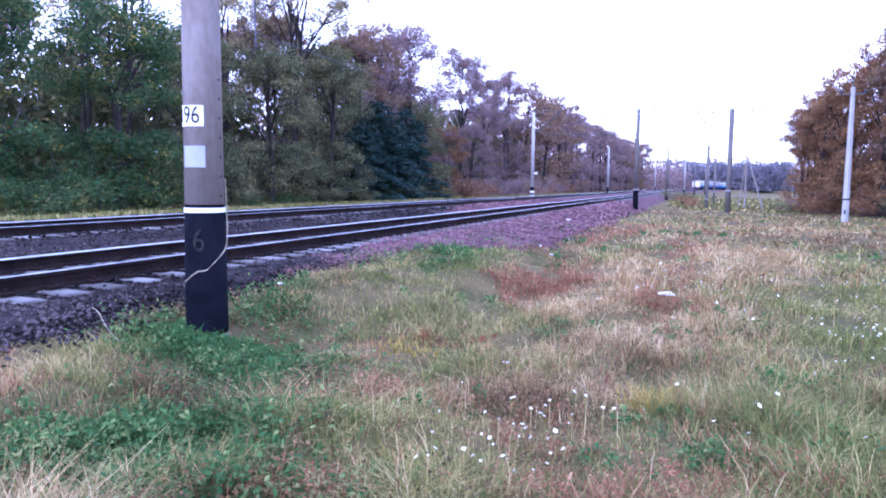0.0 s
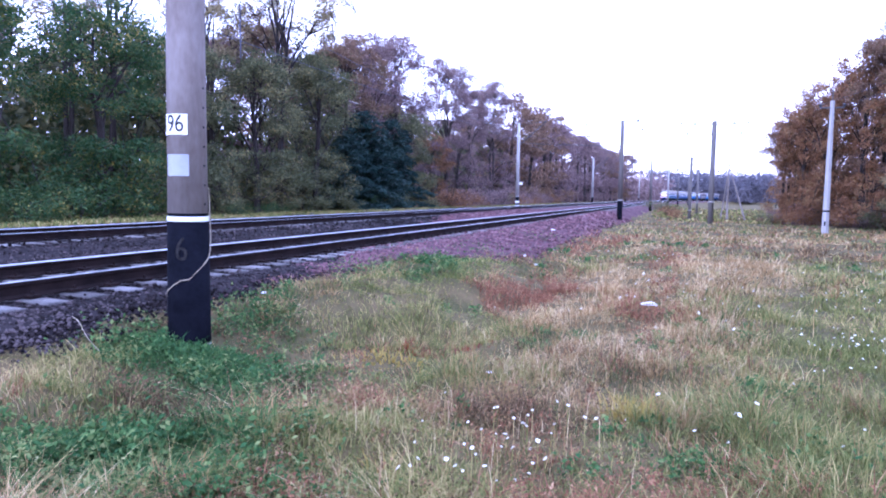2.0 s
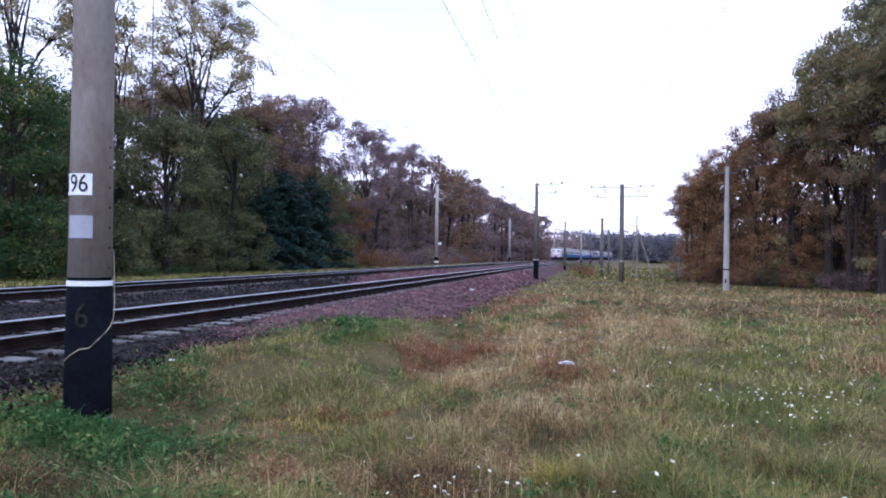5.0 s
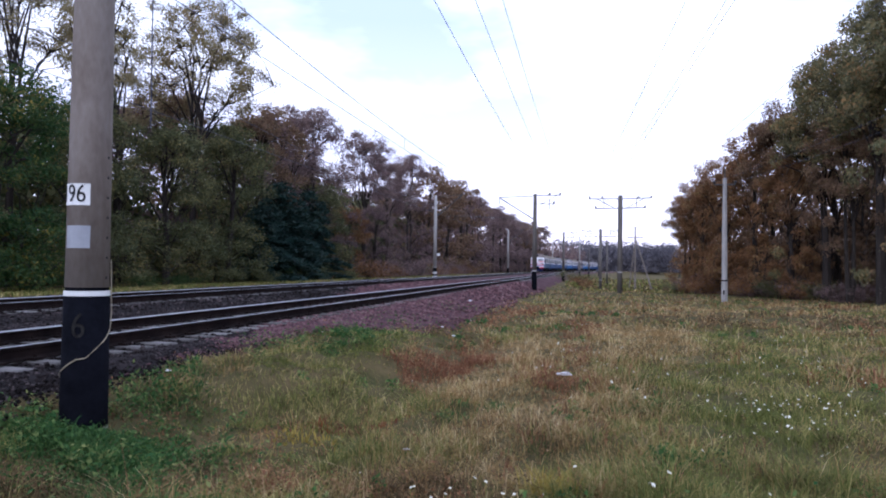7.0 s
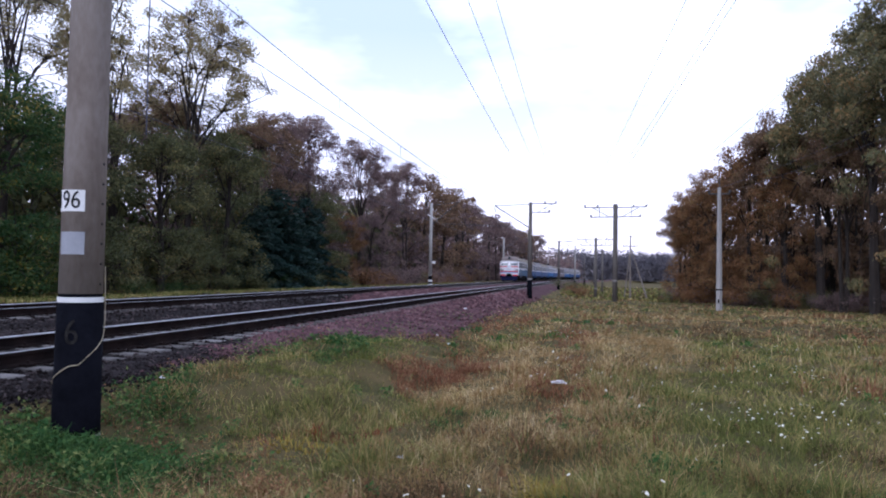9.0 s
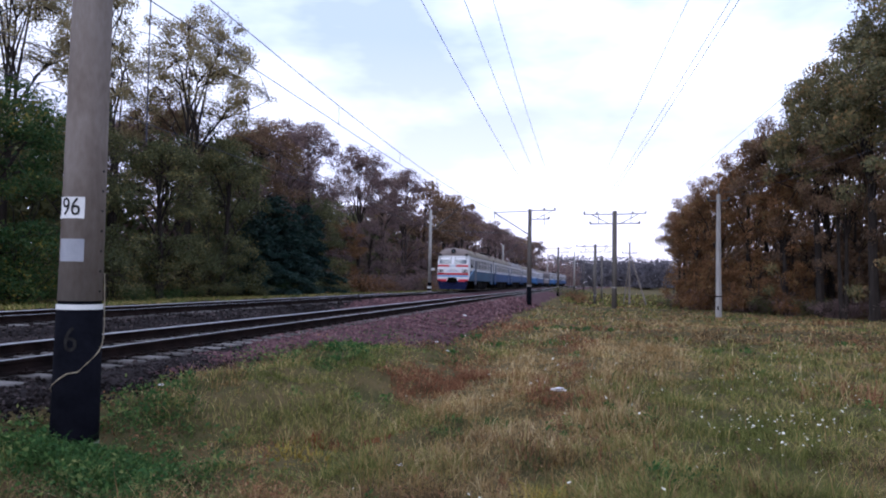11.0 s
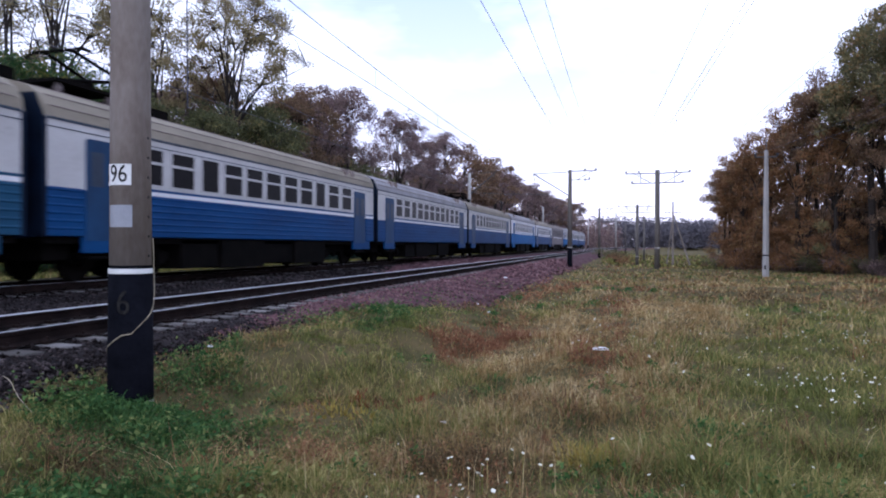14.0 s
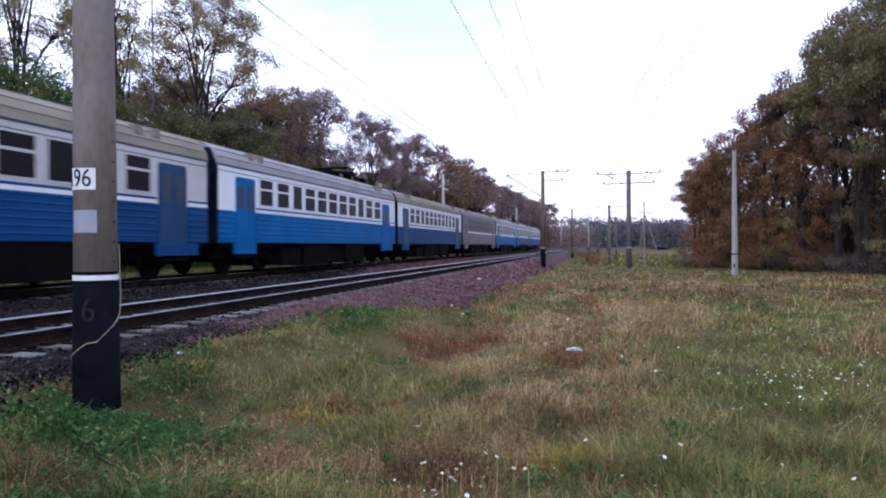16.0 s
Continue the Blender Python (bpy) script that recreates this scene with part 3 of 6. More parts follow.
def catenary_mast(x, y, z0, z1, west=True, east=True, material=None, r=0.19, sign=False, over=False):
    m = new("catenary_mast")
    m.location = (x, y, z0)
    h = z1 - z0
    tagged(m, "slender concrete catenary mast with steel brackets beside the track", "mast", group="catenary masts")
    part("shaft", T([(0, 0, 1.2), (0, 0, h)], [r, r * 0.72], 14), material or M_POLE_DARK, m, smooth=True)
    part("foot", T([(0, 0, -0.8), (0, 0, 1.2)], [r + 0.03, r + 0.01], 14), M_TAR, m, "black tarred foot", smooth=True)
    part("white_band", T([(0, 0, 1.2), (0, 0, 1.3)], [r + 0.012] * 2, 14), M_POLE_PALE, m)
    if west:
        part("strut", T([(0, 0, h - 2.1), (-2.9, 0, h - 0.25)], 0.045, 6), M_STEEL, m)
        part("tie_rod", T([(0, 0, h - 0.15), (-2.9, 0, h - 0.25)], 0.032, 6), M_STEEL, m)
        part("registration_arm", T([(-1.4, 0, h - 1.95), (-5.0, 0, h - 1.8)], 0.025, 6), M_STEEL, m)
        part("dropper", T([(-2.9, 0, h - 0.25), (-2.85, 0, h - 0.8)], 0.03, 6), M_STEEL, m)
    if east:
        part("top_arm", T([(0, 0, h - 0.1), (2.0, 0, h - 0.1)], 0.04, 6), M_STEEL, m)
        part("lower_arm", T([(0.1, 0, h - 0.8), (1.55, 0, h - 0.8)], 0.035, 6), M_STEEL, m)
        part("brace", T([(0.5, 0, h - 0.8), (1.7, 0, h - 0.15)], 0.025, 6), M_STEEL, m)
        part("hanger", T([(1.15, 0, h - 0.5), (1.15, 0, h - 1.3)], 0.025, 6), M_STEEL, m)
        for ix, iz in ((2.0, -0.1), (1.15, -0.1), (1.5, -0.8)):
            insulator(m, ix, 0, h + iz)
    if over:
        part("strut", T([(0.1, 0, h - 2.3), (2.95, 0, h + 0.1)], 0.05, 6), M_STEEL, m)
        part("tie_rod", T([(0, 0, h - 0.2), (2.95, 0, h + 0.1)], 0.022, 6), M_STEEL, m)
        part("registration_arm", T([(1.2, 0, h - 2.2), (3.6, 0, h - 2.3)], 0.025, 6), M_STEEL, m)
    if sign:
        part("marker_plate", B(0.1, 0.55, -0.05, -0.03, 2.5, 2.75), M_WHITE, m, "small white marker plate")
        for zb in (0.1, 0.55):
            part("white_ring", T([(0, 0, zb), (0, 0, zb + 0.22)], [r + 0.034] * 2, 14), M_WHITE, m)
    return m


catenary_mast(-4.5, 55.0, 0.15, 7.55, sign=False)
catenary_mast(-4.25, 105.5, -0.1, 7.15)
catenary_mast(-2.75, 158.0, -0.1, 9.0, west=False, east=False, material=M_POLE_PALE)
catenary_mast(-0.9, 212.0, -0.2, 8.3, east=False)
catenary_mast(2.5, 268.0, -0.2, 8.2, east=False)
catenary_mast(-16.5, 71.5, 0.3, 9.3, west=False, east=False, material=M_POLE_PALE, r=0.2, over=True, sign=True)
catenary_mast(-16.4, 136.0, 0.4, 9.2, west=False, east=False, material=M_POLE_PALE, r=0.2, over=True)
catenary_mast(-15.6, 196.0, 0.4, 9.2, west=False, east=False, material=M_POLE_PALE, r=0.2, over=True)
catenary_mast(-14.0, 250.0, 0.4, 9.0, west=False, east=False, material=M_POLE_PALE, r=0.2, over=True)


def feeder_pole(x, y, z0, z1, s=1.0):
    m = new("feeder_pole")
    m.location = (x, y, z0)
    h = z1 - z0
    tagged(m, "dark concrete feeder line pole with double steel crossarms", "utility pole", group="feeder poles")
    part("shaft", T([(0, 0, -0.5), (0, 0, h)], [0.22 * s, 0.19 * s], 14), M_POLE_DARK, m, smooth=True)
    part("white_band", T([(0, 0, 1.76), (0, 0, 1.86)], [0.225 * s] * 2, 14), M_POLE_PALE, m)
    for d in (-1, 1):
        part("upper_arm", T([(0, 0, h - 0.28), (d * 2.6, 0, h - 0.24 + 0.03 * d)], 0.045, 6), M_STEEL, m)
        part("lower_arm", T([(0, 0, h - 1.08), (d * 2.1, 0, h - 1.08 + 0.03 * d)], 0.045, 6), M_STEEL, m)
        part("brace", T([(d * 0.55, 0, h - 1.05), (d * 1.9, 0, h - 0.3)], 0.035, 6), M_STEEL, m)
        part("hanger", T([(d * 1.35, 0, h - 0.3), (d * 1.35, 0, h - 1.08)], 0.03, 6), M_STEEL, m)
        for ix, iz in ((2.55, -0.24), (1.5, -0.24), (2.05, -1.08)):
            insulator(m, d * ix, 0, h + iz)
    return m


feeder_pole(2.32, 60.0, -0.45, 7.9)
feeder_pole(1.15, 98.0, -1.75, 7.2)
feeder_pole(3.2, 152.0, -1.0, 7.6)


def line_pole(x, y, z0, z1):
    m = new("power_line_pole")
    m.location = (x, y, z0)
    h = z1 - z0
    tagged(m, "pale tapered concrete power line pole with a short crossarm", "utility pole")
    sq = lambda a, b, c, d, q: tube(bmesh.new(), [(0, 0, a), (0, 0, b)], [c, d], q)
    part("shaft", sq(-0.4, h - 0.6, 0.19, 0.11, 4), M_POLE_PALE, m)
    part("top_pin", T([(0, 0, h - 0.6), (0, 0, h + 0.05)], 0.03, 6), M_STEEL, m)
    part("crossarm", T([(-0.62, 0, h - 1.0), (0.62, 0, h - 1.0)], 0.04, 6), M_STEEL, m)
    for ix in (-0.6, 0.6):
        insulator(m, ix, 0, h - 0.98)
    part("dark_band", T([(0, 0, 1.3), (0, 0, 1.38)], [0.19, 0.19], 4), M_TAR, m)
    part("marker", B(-0.1, 0.02, -0.16, -0.14, 0.5, 0.75), M_TAR, m)
    return m


line_pole(7.95, 44.6, -0.35, 7.9)


def braced_pole(x, y, z0, z1):
    m = new("braced_power_pole")
    m.location = (x, y, z0)
    h = z1 - z0
    tagged(m, "grey distribution pole with a leaning strut and crossarms", "utility pole")
    part("shaft", T([(0, 0, -0.5), (0, 0, h)], [0.14, 0.10], 10), M_POLE, m)
    part("strut", T([(2.4, -1.0, -0.6), (0.15, 0, h - 2.0)], [0.12, 0.09], 10), M_POLE, m)
    part("strut", T([(-0.8, 1.0, -0.6), (-0.1, 0, h - 2.6)], [0.10, 0.08], 10), M_POLE, m)
    part("crossarm", T([(-1.0, 0, h - 1.5), (1.0, 0, h - 1.5)], 0.05, 6), M_STEEL, m)
    for ix in (-1.0, -0.5, 0.5, 1.0):
        insulator(m, ix, 0, h - 1.48)
    part("horn", T([(0, 0, h - 0.2), (0.3, 0, h + 0.15)], 0.04, 6), M_STEEL, m)
    part("horn", T([(0, 0, h - 0.2), (-0.3, 0, h + 0.15)], 0.04, 6), M_STEEL, m)
    return m


braced_pole(5.95, 100.0, -1.2, 7.6)


# ---------------------------------------------------------------- wires
def span(p, q, sag, n=14):
    p, q = Vector(p), Vector(q)
    return [p.lerp(q, i / n) - Vector((0, 0, sag * 4 * (i / n) * (1 - i / n))) for i in range(n + 1)]


def wire(name, pts, r, label, category="wire"):
    ob = part(name, T(pts, r, 5), M_WIRE)
    tagged(ob, label, category, group="overhead wires")
    return ob


def catenary(axis, label, stops, h_contact, h_messenger, sag, seed):
    """Messenger wire with sag, contact wire and droppers over one track."""
    c = new("overhead_line")
    tagged(c, label, "overhead line", group="overhead lines")
    mess, cont = [], []
    for a, b in zip(stops, stops[1:]):
        pa, pb = line_at(a, axis), line_at(b, axis)
        seg = span((pa[0], pa[1], RAIL_Z + h_messenger), (pb[0], pb[1], RAIL_Z + h_messenger), sag)
        mess += seg[:-1]
        cont += span((pa[0] + 0.15, pa[1], RAIL_Z + h_contact), (pb[0] - 0.15, pb[1], RAIL_Z + h_contact), 0.0, 2)[:-1]
        for k in (2, 4, 6, 8, 10, 12):
            m = seg[k]
            part("dropper", T([m, (m[0], m[1], RAIL_Z + h_contact)], 0.006, 4), M_WIRE, c)
    part("messenger_wire", T(mess, 0.0115, 5), M_WIRE, c)
    part("contact_wire", T(cont, 0.011, 5), M_WIRE, c)


catenary(N_AXIS, "contact and carrying wire over the empty track", (-48, 5.6, 55, 105.5, 158, 212, 268), 5.78, 7.0, 0.75, 1)
catenary(F_AXIS, "contact and carrying wire over the train's track", (-48, 20, 71.5, 136, 196, 250), 5.78, 7.0, 0.75, 2)
for dx, z, sg, wr in ((1.0, 0.0, 0.55, 0.0085), (2.0, 0.0, 0.75, 0.007), (2.6, 0.1, 0.8, 0.007)):
    for (xa, ya, za), (xb, yb, zb) in (((-4.69, -46, 7.9), (-4.69, 5.6, 8.35)), ((-4.69, 5.6, 8.35), (-4.5, 55, 7.5)), ((-4.5, 55, 7.5), (-4.25, 105.5, 7.1)), ((-4.25, 105.5, 7.1), (-2.6, 158, 7.5))):
        wire("feeder_wire", span((xa + dx, ya, za + z), (xb + dx, yb, zb + z), sg), wr, "thin feeder wire strung along the masts")
for dx, z in ((-2.55, 0.0), (-1.5, 0.0), (-1.4, -0.2), (2.55, 0.0)):
    wire("line_wire", span((6.75 + dx, -8, 10.2 + z), (2.32 + dx, 60, 7.85 + z), 0.4), 0.008, "thin wire of the feeder line over the field")
    wire("line_wire", span((2.32 + dx, 60, 7.85 + z), (1.15 + dx, 98, 7.15 + z), 0.5), 0.009, "thin wire of the feeder line over the field")
for dx, z in ((-0.6, -0.8), (0.6, -0.8)):
    wire("line_wire", span((12.6 + dx, -6, 8.6 + z), (7.95 + dx, 44.6, 7.85 + z), 0.7), 0.006, "thin power line wire over the field")


# ---------------------------------------------------------------- the train
CAR_L, PITCH, HALF_W = 19.3, 19.8, 1.63
ROOF = [(x * HALF_W / 1.74, z) for x, z in ((-1.74, 3.42), (-1.69, 3.66), (-1.54, 3.88), (-1.22, 4.07), (-0.65, 4.2), (0, 4.24), (0.65, 4.2), (1.22, 4.07), (1.54, 3.88), (1.69, 3.66), (1.74, 3.42))]
WINDOWS = [(-6.35, 0.95, 1), (-5.0, 0.95, 1), (-3.72, 0.78, 0), (-2.5, 0.95, 1), (-1.25, 0.95, 1), (0.0, 0.95, 1), (1.25, 0.95, 1), (2.5, 0.95, 1), (3.72, 0.78, 0), (5.0, 0.95, 1), (6.35, 0.95, 1)]


def window_mesh(w, split):
    """A dark pane in a frame with, where it opens, a bar across; outer face towards +x."""
    bm = bmesh.new()
    box(bm, -0.02, 0.006, -w / 2, w / 2, 0, 0.86)
    return bm


def frame_mesh(w, split):
    bm = bmesh.new()
    t = 0.045
    for a in ((-w / 2 - t, -w / 2, -t, 0.86 + t), (w / 2, w / 2 + t, -t, 0.86 + t), (-w / 2, w / 2, -t, 0), (-w / 2, w / 2, 0.86, 0.86 + t)):
        box(bm, -0.02, 0.018, *a)
    if split:
        box(bm, -0.02, 0.02, -w / 2, w / 2, 0.50, 0.565)
    return bm


def to_mesh(bm, name, material):
    me = bpy.data.meshes.new(name)
    bmesh.ops.recalc_face_normals(bm, faces=bm.faces)
    bm.to_mesh(me)
    bm.free()
    me.materials.append(material)
    return me


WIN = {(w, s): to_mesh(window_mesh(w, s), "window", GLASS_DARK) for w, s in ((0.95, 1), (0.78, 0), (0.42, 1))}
FRM = {}


def wheelset_mesh():
    bm = bmesh.new()
    for s in (-1, 1):
        tube(bm, [(s * 0.70, 0, 0.475), (s * 0.735, 0, 0.475), (s * 0.74, 0, 0.475), (s * 0.86, 0, 0.475)], [0.5, 0.5, 0.475, 0.47], 20)
    tube(bm, [(-1.0, 0, 0.475), (1.0, 0, 0.475)], 0.08, 8)
    return bm


def bogie_frame_mesh():
    bm = bmesh.new()
    for s in (-1, 1):
        slab_x([(-1.75, 0.42), (-1.0, 0.42), (-0.75, 0.55), (0.75, 0.55), (1.0, 0.42), (1.75, 0.42), (1.75, 0.62), (0.9, 0.82), (-0.9, 0.82), (-1.75, 0.62)], s * 0.98, s * 1.12, bm)
        for y in (-1.3, 1.3):
            box(bm, min(s * 1.0, s * 1.2), max(s * 1.0, s * 1.2), y - 0.16, y + 0.16, 0.34, 0.62)
        for y in (-0.45, 0.45):
            tube(bm, [(s * 1.05, y, 0.36), (s * 1.05, y, 0.74)], 0.11, 8)
    box(bm, -0.98, 0.98, -0.35, 0.35, 0.55, 0.85)
    return bm


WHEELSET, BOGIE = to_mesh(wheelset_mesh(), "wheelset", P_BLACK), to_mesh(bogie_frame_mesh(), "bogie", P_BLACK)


def side_rows(car, blue, cream, y0, y1, head):
    """Lower blue wall with pressed ribs, stripes, windows and doors on both sides."""
    for s in (-1, 1):
        x = lambda d: s * (HALF_W + d)
        lo = bmesh.new()
        prof = [(HALF_W - 0.05, 1.02)]
        for i in range(6):
            za = 1.04 + i * 0.16
            prof += [(HALF_W + 0.008, za), (HALF_W + 0.008, za + 0.105), (HALF_W + 0.024, za + 0.12), (HALF_W + 0.024, za + 0.145)]
        prof += [(HALF_W + 0.008, 2.02), (HALF_W - 0.05, 2.02)]
        for ya, yb in ((y0 + (5.55 if head else 2.55), y1 - 2.55), (y1 - 1.05, y1 - 0.08), *(() if head else ((y0 + 0.08, y0 + 1.05),))):
            prism([(s * a, b) for a, b in prof], ya, yb, lo)
        part("lower_side", lo, blue, car, "blue ribbed lower wall")
        st = bmesh.new()
        for ya, yb in ((y0 + (5.55 if head else 2.55), y1 - 2.55), (y1 - 1.05, y1 - 0.08)):
            box(st, *sorted((x(-0.05), x(0.012))), ya, yb, 2.03, 2.125)
        part("white_stripe", st, P_FACE, car, "white stripe under the windows")
        st = bmesh.new()
        for ya, yb in ((y0 + (5.55 if head else 2.55), y1 - 2.55), (y1 - 1.05, y1 - 0.08)):
            box(st, *sorted((x(-0.05), x(0.010))), ya, yb, 2.13, 2.19)
        part("blue_stripe", st, blue, car)
        st = bmesh.new()
        box(st, *sorted((x(-0.05), x(0.02))), y0 + (1.2 if head else 0.08), y1 - 0.08, 3.38, 3.43)
        # extra thin dark line below the gutter, in place of a shaded groove
        box(st, *sorted((x(-0.05), x(0.012))), y0 + (1.2 if head else 0.08), y1 - 0.08, 3.22, 3.24)
        part("rain_gutter", st, P_DOOR, car)
        for dy in ((y0 + 4.85) if head else (y0 + 1.8), y1 - 1.8):
            d = part("door", slab_x([(dy - 0.66, 0.92), (dy + 0.66, 0.92), (dy + 0.66, 3.05), (dy + 0.58, 3.12), (dy - 0.58, 3.12), (dy - 0.66, 3.05)], x(-0.06), x(0.012)), P_DOOR if head and dy < 0 else P_DOOR_BLUE if blue in (P_BLUE, P_BLUE_DEEP) else blue, car, "recessed sliding door")
            for q in (-1, 1):
                part("door_pane", B(*sorted((x(0.0), x(0.018))), dy + q * 0.31 - 0.2, dy + q * 0.31 + 0.2, 2.1, 2.85), P_DOOR, d)
            part("footstep", B(*sorted((x(-0.3), x(0.02))), dy - 0.6, dy + 0.6, 0.52, 0.58), P_BLACK, d)
            part("step_skirt", B(*sorted((x(-0.08), x(0.004))), dy - 0.75, dy + 1.25 if dy > 0 else dy + 0.75, 0.66, 1.0), P_DOOR if head and dy < 0 else blue, d)
        for wy, w, split in WINDOWS:
            yy = (y0 + y1) / 2 + wy
            if head and yy < y0 + 5.9:
                continue
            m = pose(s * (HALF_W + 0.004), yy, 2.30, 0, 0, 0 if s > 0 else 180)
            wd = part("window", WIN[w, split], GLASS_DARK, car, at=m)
            key = (w, split, cream.name)
            if key not in FRM:
                FRM[key] = to_mesh(frame_mesh(w, split), "window_frame", cream)
            part("window_frame", FRM[key], cream, wd)


def pantograph(car, y, up):
    h = 5.32 if up else 4.75
    p = part("pantograph", box(bmesh.new(), -0.75, 0.75, y - 1.0, y + 1.0, 4.42, 4.5), P_BLACK, car, "raised pantograph" if up else "folded pantograph")
    for s in (-1, 1):
        k = y + (1.5 if up else 1.7)
        part("lower_frame", T([(s * 0.6, y - 0.7, 4.5), (s * 0.5, k, (4.5 + h) / 2)], 0.05, 6), P_BLACK, p)
        part("upper_frame", T([(s * 0.5, k, (4.5 + h) / 2), (s * 0.4, y - 0.2, h)], 0.045, 6), P_BLACK, p)
        part("insulator", T([(s * 0.6, y - 0.8, 4.18), (s * 0.6, y - 0.8, 4.3), (s * 0.6, y - 0.8, 4.42)], [0.06, 0.1, 0.06], 8), P_BROWN, p)
        part("insulator", T([(s * 0.6, y + 0.8, 4.18), (s * 0.6, y + 0.8, 4.3), (s * 0.6, y + 0.8, 4.42)], [0.06, 0.1, 0.06], 8), P_BROWN, p)
    part("collector_bar", T([(-1.0, y - 0.2, h - 0.1), (-0.75, y - 0.2, h), (0.75, y - 0.2, h), (1.0, y - 0.2, h - 0.1)], 0.045, 6), P_BLACK, p)
    for q in (-2.2, 1.9, 3.0):
        part("roof_box", B(-0.5, 0.5, y + q - 0.35, y + q + 0.35, 4.15, 4.5, bevel=0.03), P_BLACK, p)


def build_car(kind, blue, cream, roof, motor, label, raised=False, front_gear=False):
    """One carriage; its front end looks to -y, its origin is the middle on the railhead."""
    car = new("railcar" if kind != "cab" else "cab_railcar")
    tagged(car, label, "train carriage", group="carriages of the train")
    head = kind == "cab"
    y0, y1 = -CAR_L / 2, CAR_L / 2
    ys = y0 + (1.1 if head else 0.0)
    hw = HALF_W
    part("body", prism([(-hw, 2.0), (-hw, 3.42), (-1.5, 3.5), (1.5, 3.5), (hw, 3.42), (hw, 2.0)], ys, y1), cream, car)
    part("lower_body", prism([(-hw, 1.02), (-hw, 2.0), (hw, 2.0), (hw, 1.02), (0.9, 0.96), (-0.9, 0.96)], ys, y1), blue, car, "blue lower body")
    rf = prism(ROOF, ys, y1)
    part("roof", rf, roof, car, "ribbed painted roof", smooth=False)
    rb = bmesh.new()
    for k in range(1, len(ROOF) - 1):
        x, z = ROOF[k]
        tube(rb, [(x, ys + 0.2, z), (x, y1 - 0.2, z)], 0.018, 5)
    # ribs darker than the roof: shadow lines along the ridges, put into their colour
    part("roof_ribs", rb, P_ROOF_DARK, car)
    for yy in (y0 + 2.4, y0 + 3.1, y1 - 2.4, y1 - 3.1) if not head else (y0 + 4.6, y0 + 5.2, y1 - 2.4, y1 - 3.1):
        for s in (-1, 1):
            part("roof_vent", B(*sorted((s * 1.1, s * 1.56)), yy - 0.16, yy + 0.16, 3.72, 3.98, bevel=0.03), P_ROOF_DARK, car)
    # under the floor: boxes hang low and wide to fill in the shade there
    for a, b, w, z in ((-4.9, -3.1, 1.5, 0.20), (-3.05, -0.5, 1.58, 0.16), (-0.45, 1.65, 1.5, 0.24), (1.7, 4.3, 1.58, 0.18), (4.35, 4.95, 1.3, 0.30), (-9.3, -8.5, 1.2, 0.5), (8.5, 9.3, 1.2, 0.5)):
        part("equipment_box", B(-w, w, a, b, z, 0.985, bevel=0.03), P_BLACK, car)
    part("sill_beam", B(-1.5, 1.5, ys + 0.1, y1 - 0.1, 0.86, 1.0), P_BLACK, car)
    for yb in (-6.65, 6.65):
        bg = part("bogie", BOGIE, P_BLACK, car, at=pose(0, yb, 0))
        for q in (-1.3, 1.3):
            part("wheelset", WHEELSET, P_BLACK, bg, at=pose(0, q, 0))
    part("gangway", B(-0.75, 0.75, y1, y1 + 0.25, 1.1, 3.4), P_BLACK, car, "black rubber gangway")
    if not head:
        part("gangway", B(-0.75, 0.75, y0 - 0.25, y0, 1.1, 3.4), P_BLACK, car, "black rubber gangway")
    for ye in (y1 - 0.02, y0 + 0.02):
        if not (head and ye < 0):
            part("end_wall", prism([(-hw - 0.004, 1.0), (-hw - 0.004, 3.4), (-1.4, 3.9), (1.4, 3.9), (hw + 0.004, 3.4), (hw + 0.004, 1.0)], ye - 0.05, ye + 0.05), P_END, car, "dark blue end wall")
    side_rows(car, blue, cream, y0, y1, head)
    if motor:
        pantograph(car, y0 + 2.2 if front_gear else y1 - 5.2, raised)
    if head:
        build_cab(car, y0, blue)
    return car


